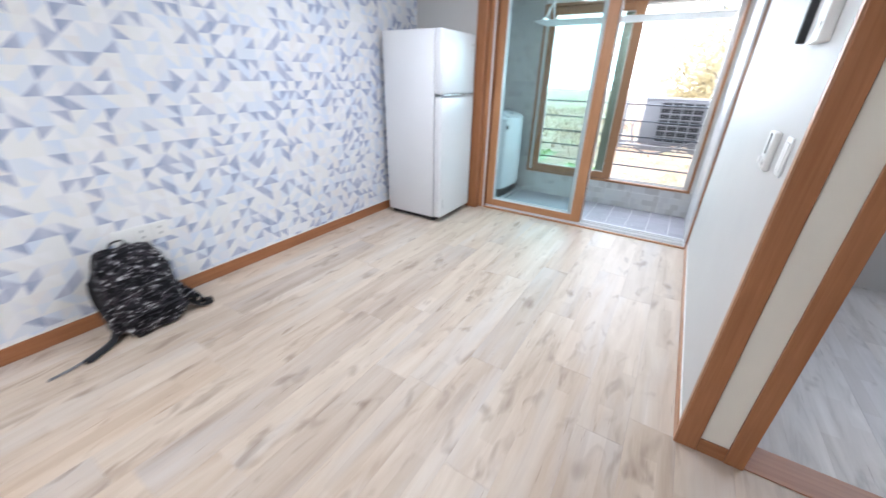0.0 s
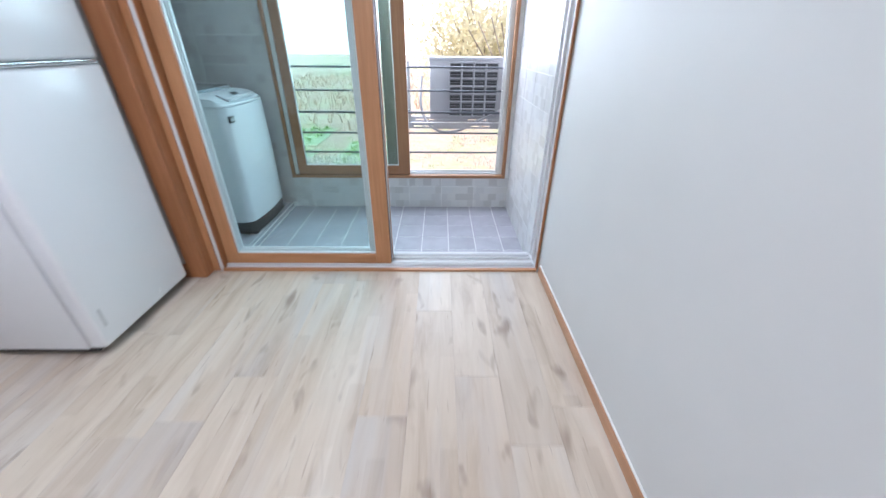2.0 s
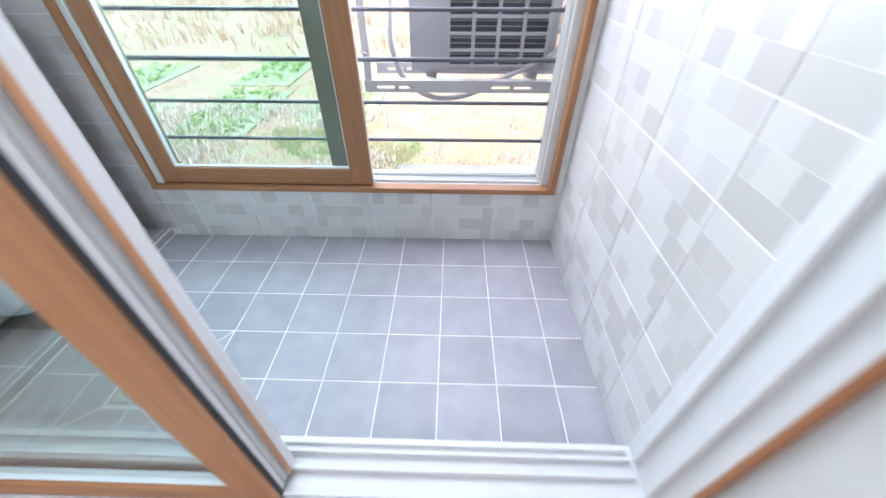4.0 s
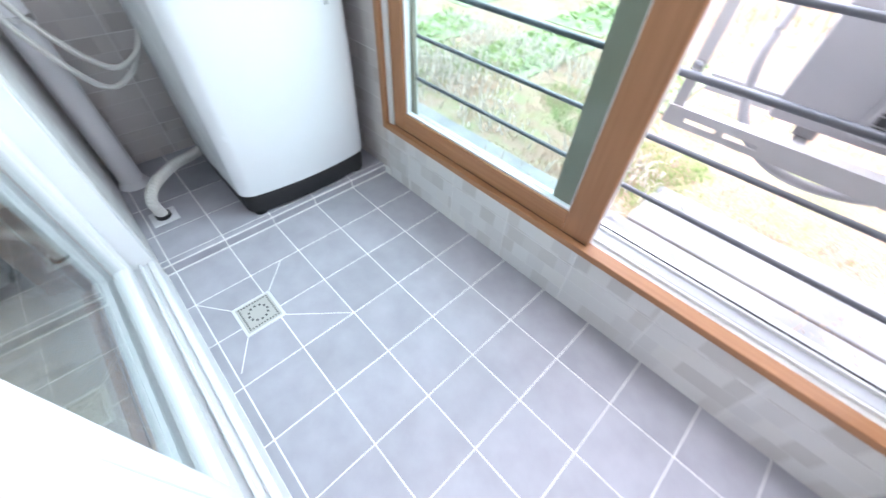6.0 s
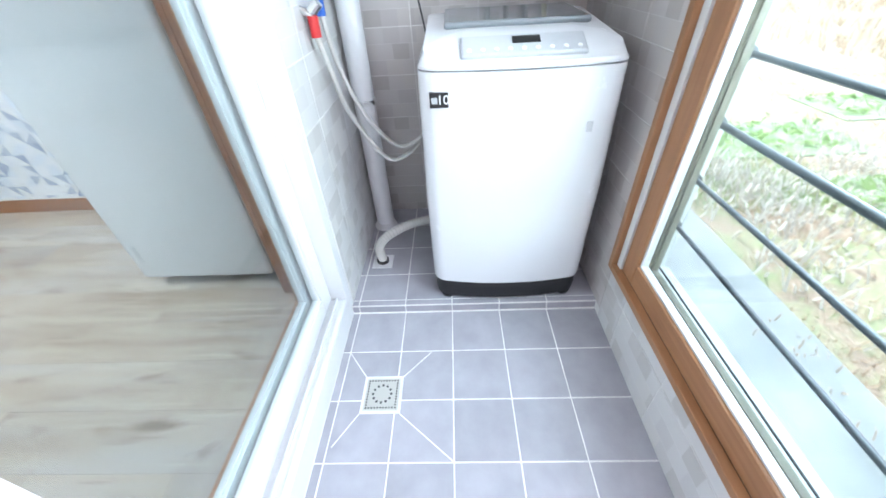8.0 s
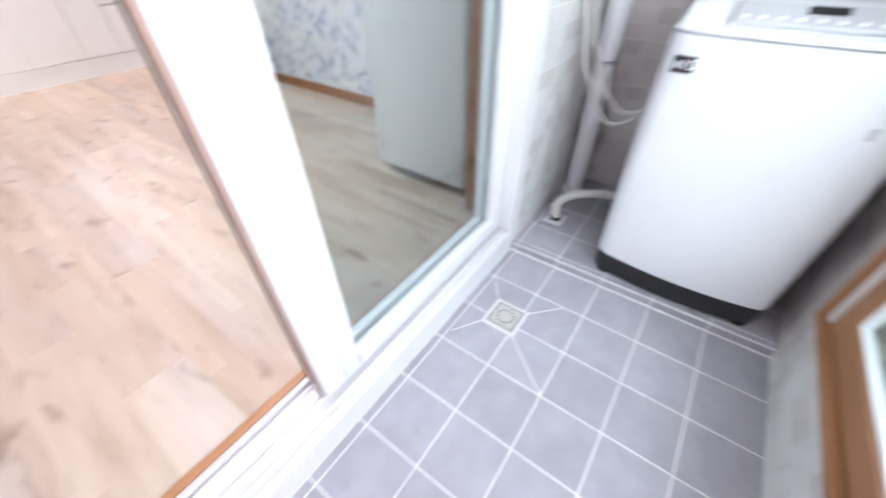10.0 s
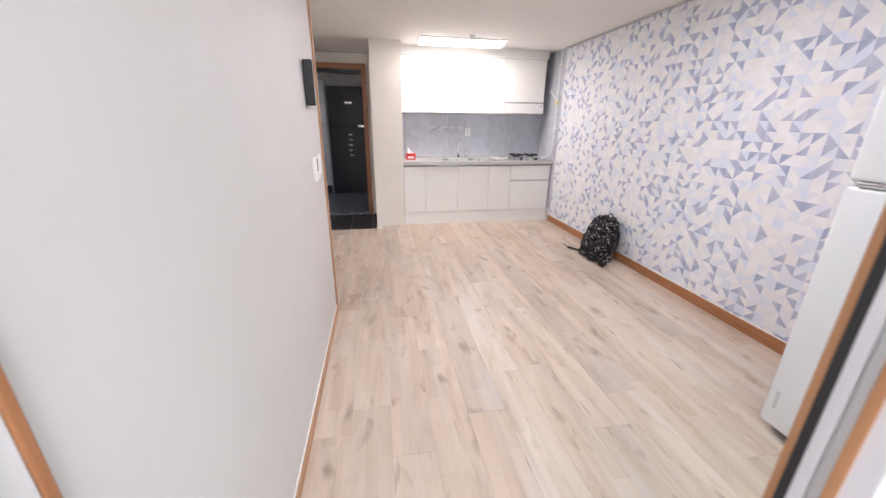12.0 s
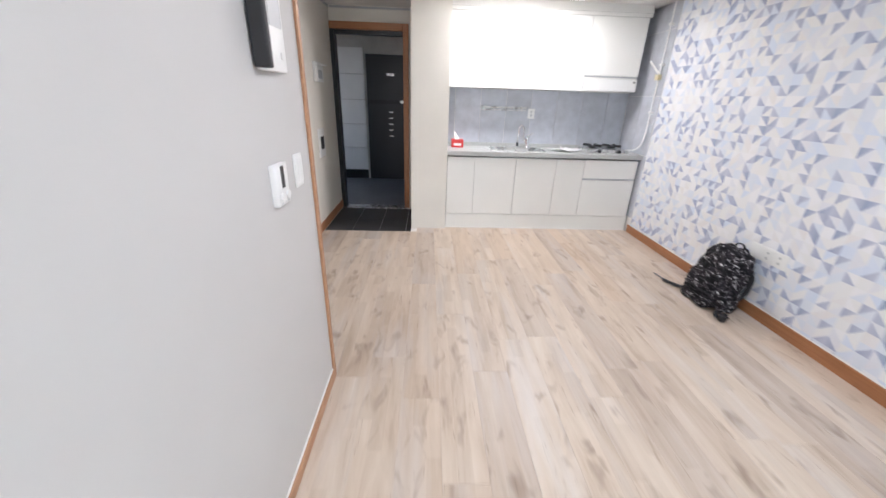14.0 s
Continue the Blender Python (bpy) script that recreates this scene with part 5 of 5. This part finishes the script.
tufts("weeds", LEAF, "low green weeds on the garden ground", 1500, -6, 9, 2.9, 9, 0.05, 0.07, 9, 1.0)
tufts("dry_grass", DRY, "dry straw-coloured grass on the garden ground", 1900, -6, 9, 2.9, 9, 0.07, 0.10, 9, 5.0)
tufts("verge_grass", LEAF, "fresh green grass along the concrete strip", 2300, -4.5, 1.9, 2.88, 4.6, 0.055, 0.07, 10, 8.3)
tufts("brushwood", TWIG, "low heap of pale dead stalks", 420, -2.6, 1.6, 3.2, 5.4, 0.17, 0.2, 9, 3.4)
tufts("edge_grass", DRY, "dry grass creeping over the edge of the concrete strip", 260, -4, 6, 2.62, 3.3, 0.06, 0.07, 9, 2.0)
tufts("far_grass", DRY, "dry grass further off", 900, -20, 22, 9, 28, 0.35, 0.3, 8)


def shrub(name, at, r, mat, label, stems, leaves, leaf):
    t = thing(name, at, label, "shrub")
    bm, tips = bmesh.new(), []
    for _ in range(stems):
        a, l = rng.uniform(0, 6.283), r * rng.uniform(0.7, 1.5)
        e = Vector(at) + Vector((math.cos(a) * r * rng.uniform(0.2, 0.9), math.sin(a) * r * rng.uniform(0.2, 0.9), l))
        tube(bm, [Vector(at), (Vector(at) + e) / 2 + Vector((0, 0, l * 0.12)), e], 0.006 * r + 0.003, 5)
        tips += [Vector(at).lerp(e, s) for s in (0.4, 0.55, 0.7, 0.85, 1.0)]
    part("stems", bm, BARK, t)
    vs, fs = [], []
    for _ in range(leaves):
        p = rng.choice(tips) + Vector((rng.gauss(0, 1), rng.gauss(0, 1), rng.gauss(0, 1))) * r * 0.16
        a, b = Vector((rng.gauss(0, 1), rng.gauss(0, 1), rng.gauss(0, 1))).normalized() * leaf, Vector((rng.gauss(0, 1), rng.gauss(0, 1), rng.gauss(0, 1))).normalized() * leaf * 0.6
        k = len(vs)
        vs += [tuple(p - a), tuple(p + b), tuple(p + a), tuple(p - b)]
        fs.append((k, k + 1, k + 2, k + 3))
    me = bpy.data.meshes.new("leaves")
    me.from_pydata(vs, [], fs)
    me.materials.append(mat)
    o = new("leaves", me)
    o.parent, o.matrix_parent_inverse = t, Matrix.Translation(-Vector(at))
    return t


shrub("shrub", (3.9, 13.0, GZ), 2.6, YELLOW, "tall pale yellow shrub at the garden's edge", 30, 9000, 0.10)
shrub("shrub", (2.4, 13.5, GZ), 1.5, YELLOW, "yellow-green shrub at the garden's edge", 22, 2000, 0.07)
shrub("bare_tree", (4.2, 8.5, GZ), 2.0, DRY, "small bare tree with few dry leaves", 14, 80, 0.04)
for x, y, r in ((11, 46, 4.2), (19, 50, 5.5), (30, 54, 6.0)):
    shrub("tree", (x, y, GZ), r, FARLEAF, "distant tree at the garden's far side", 18, 1600, 0.28)
# garden beds
for k, (x, y) in enumerate(((-2.6, 4.6), (-1.0, 5.3), (0.6, 5.9), (-3.6, 7.0), (-1.2, 7.6))):
    b = thing("garden_bed", (x, y, GZ), "low vegetable bed with rows of young plants", "garden bed", "garden beds")
    bm = B(x - 0.55, x + 0.55, y - 1.0, y + 1.0, GZ - 0.05, GZ + 0.018, bev=0.012)
    part("soil", bm, PLOT, b)
    vs, fs = [], []
    for _ in range(150):
        p = Vector((x + rng.choice((-0.3, 0, 0.3)) + rng.gauss(0, 0.05), y + rng.uniform(-0.9, 0.9), GZ + 0.03 + rng.uniform(0, 0.07)))
        a, c = Vector((rng.gauss(0, 1), rng.gauss(0, 1), rng.gauss(0, 0.5))).normalized() * 0.06, Vector((rng.gauss(0, 1), rng.gauss(0, 1), rng.gauss(0, 0.5))).normalized() * 0.04
        n = len(vs)
        vs += [tuple(p - a), tuple(p + c), tuple(p + a), tuple(p - c)]
        fs.append((n, n + 1, n + 2, n + 3))
    me = bpy.data.meshes.new("plants")
    me.from_pydata(vs, [], fs)
    me.materials.append(LEAF)
    o = new("plants", me)
    o.parent, o.matrix_parent_inverse = b, Matrix.Translation(-b.location)
    tagged(o, "young green plants", "", "", "stuff")


# ---- pieces of floors and walls ----
def planks(parent, mat, x0, x1, y0, y1, width, length, seed, top=0.0):
    """Staggered boards along y; full boards share one mesh."""
    r = random.Random(seed)
    cache = {}
    x = x0
    while x < x1 - 1e-4:
        xe = min(x + width, x1)
        y = y0 - r.uniform(0, length)
        while y < y1 - 1e-4:
            a, b = max(y, y0), min(y + length, y1)
            if b - a > 0.01:
                key = (round(xe - x, 4), round(b - a, 4))
                if key not in cache:
                    w2, l2 = (xe - x) / 2 - 0.0002, (b - a) / 2 - 0.0003
                    cache[key] = mesh_of("plank", B(-w2, w2, -l2, l2, -0.012, 0.0, bev=0.0004, seg=1), mat)
                piece("plank", cache[key], ((x + xe) / 2, (a + b) / 2, top), parent)
            y += length
        x = xe


planks(floor, PLANK, 0.0, 2.47, -4.64, -0.016, 0.19, 1.2, 3)
planks(floor, PLANK, 2.47, W, -4.47, -0.016, 0.19, 1.2, 4)
planks(floor, PLANK, W, HALL, -4.47, -2.2, 0.19, 1.2, 6)
planks(floor, PLANK, HALL, 4.16, -3.16, -2.2, 0.19, 1.2, 5)
planks(bed_floor, PLANK_GREY, W + 0.14, 5.6, -2.06, -0.02, 0.19, 1.2, 9)


def tiles(parent, mat, name, axis, level, u0, u1, v0, v1, du, dv, ou, ov, thick=0.008, joint=0.0045, skip=None):
    """A grid of tiles over a plane; axis: its normal; level: the visible face; (ou, ov): where a joint runs."""
    cache = {}
    sign = 1 if level[1] > 0 else -1
    lv = level[0]
    k = math.floor((u0 - ou) / du)
    us = sorted({u0, u1, *[ou + du * i for i in range(k, k + 80) if u0 + 0.012 < ou + du * i < u1 - 0.012]})
    k = math.floor((v0 - ov) / dv)
    vs = sorted({v0, v1, *[ov + dv * i for i in range(k, k + 80) if v0 + 0.012 < ov + dv * i < v1 - 0.012]})
    for a, b in zip(us, us[1:]):
        for c, d in zip(vs, vs[1:]):
            if skip and skip((a + b) / 2, (c + d) / 2):
                continue
            key = (round(b - a, 4), round(d - c, 4))
            hu, hv = (b - a - joint) / 2, (d - c - joint) / 2
            if key not in cache:
                if axis == "z":
                    bm = B(-hu, hu, -hv, hv, -thick, 0, bev=0.0012, seg=1)
                elif axis == "x":
                    bm = B(min(0, -thick * sign), max(0, -thick * sign), -hu, hu, -hv, hv, bev=0.001, seg=1)
                else:
                    bm = B(-hu, hu, min(0, -thick * sign), max(0, -thick * sign), -hv, hv, bev=0.001, seg=1)
                cache[key] = mesh_of(name, bm, mat)
            m, n = (a + b) / 2, (c + d) / 2
            piece(name, cache[key], {"z": (m, n, lv), "x": (lv, m, n), "y": (m, lv, n)}[axis], parent)


T = 0.2065
ox, oy = 1.457, 0.650
tiles(bal_floor, TILE, "tile", "z", (ZB, 1), 0.838, 2.846, 0.205, 1.278, T, T, ox, oy, skip=lambda x, y: False)
tiles(bal_floor, TILE, "tile", "z", (ZP, 1), 0.034, 0.80, 0.205, 1.278, T, T, ox, oy)
tiles(bal_floor, TILE, "tile", "z", (ZP, 1), 0.80, 0.831, 0.205, 1.278, 0.04, T, 0.8, oy)
tiles(bal_floor, TILE, "tile", "x", (0.834, 1), 0.205, 1.278, ZB, ZP - 0.004, T, 0.06, oy, ZB)
tiles(bal_e, MOSAIC, "wall_tile", "x", (W, -1), 0.19, 1.278, ZB, CEIL, 0.30, 0.20, 1.278, ZB, joint=0.0028)
tiles(bal_w, MOSAIC_DARK, "wall_tile", "x", (0.04, 1), 0.205, 1.278, ZP, CEIL, 0.30, 0.20, 0.205, ZB, joint=0.0028)
tiles(bal_n, MOSAIC, "wall_tile", "y", (1.27, -1), WX0, W, ZB, WZ0, 0.30, 0.20, 2.83, ZB, joint=0.0028)
tiles(bal_n, MOSAIC_DARK, "wall_tile", "y", (1.27, -1), 0.04, WX0, ZP, CEIL, 0.30, 0.20, 0.04, ZB, joint=0.0028)
tiles(bal_s, MOSAIC, "wall_tile", "y", (0.208, 1), 0.04, 0.80, ZP, CEIL, 0.30, 0.20, 0.04, ZB, joint=0.0028)
tiles(splash, SPLASH, "tile", "y", (-5.190, 1), 0.01, 2.15, 0.90, 1.5, 0.30, 0.60, 0.55, 0.90)
tiles(side, SPLASH, "tile", "x", (0.009, 1), -5.19, -4.56, 0.17, CEIL - 0.004, 0.32, 0.60, -4.56, 0.87, thick=0.006)
tiles(lobby, SLATE, "tile", "z", (-0.02, 1), 2.535, HALL, -5.42, -4.48, 0.30, 0.45, 2.60, -4.48)

# diagonal cuts round the floor drain
for (x, y), (x2, y2) in (((1.157, 0.322), (1.05, 0.240)), ((1.158, 0.464), (1.05, 0.565)), ((1.30, 0.32), (1.41, 0.25)), ((1.30, 0.462), (1.457, 0.650))):
    a = math.atan2(y2 - y, x2 - x)
    bm = B(0, math.hypot(x2 - x, y2 - y), -0.0018, 0.0018, ZB - 0.002, ZB + 0.0004)
    bmesh.ops.transform(bm, matrix=Matrix.Translation((x, y, 0)) @ Matrix.Rotation(a, 4, "Z"), verts=bm.verts[:])
    part("joint", bm, GROUT, bal_floor)
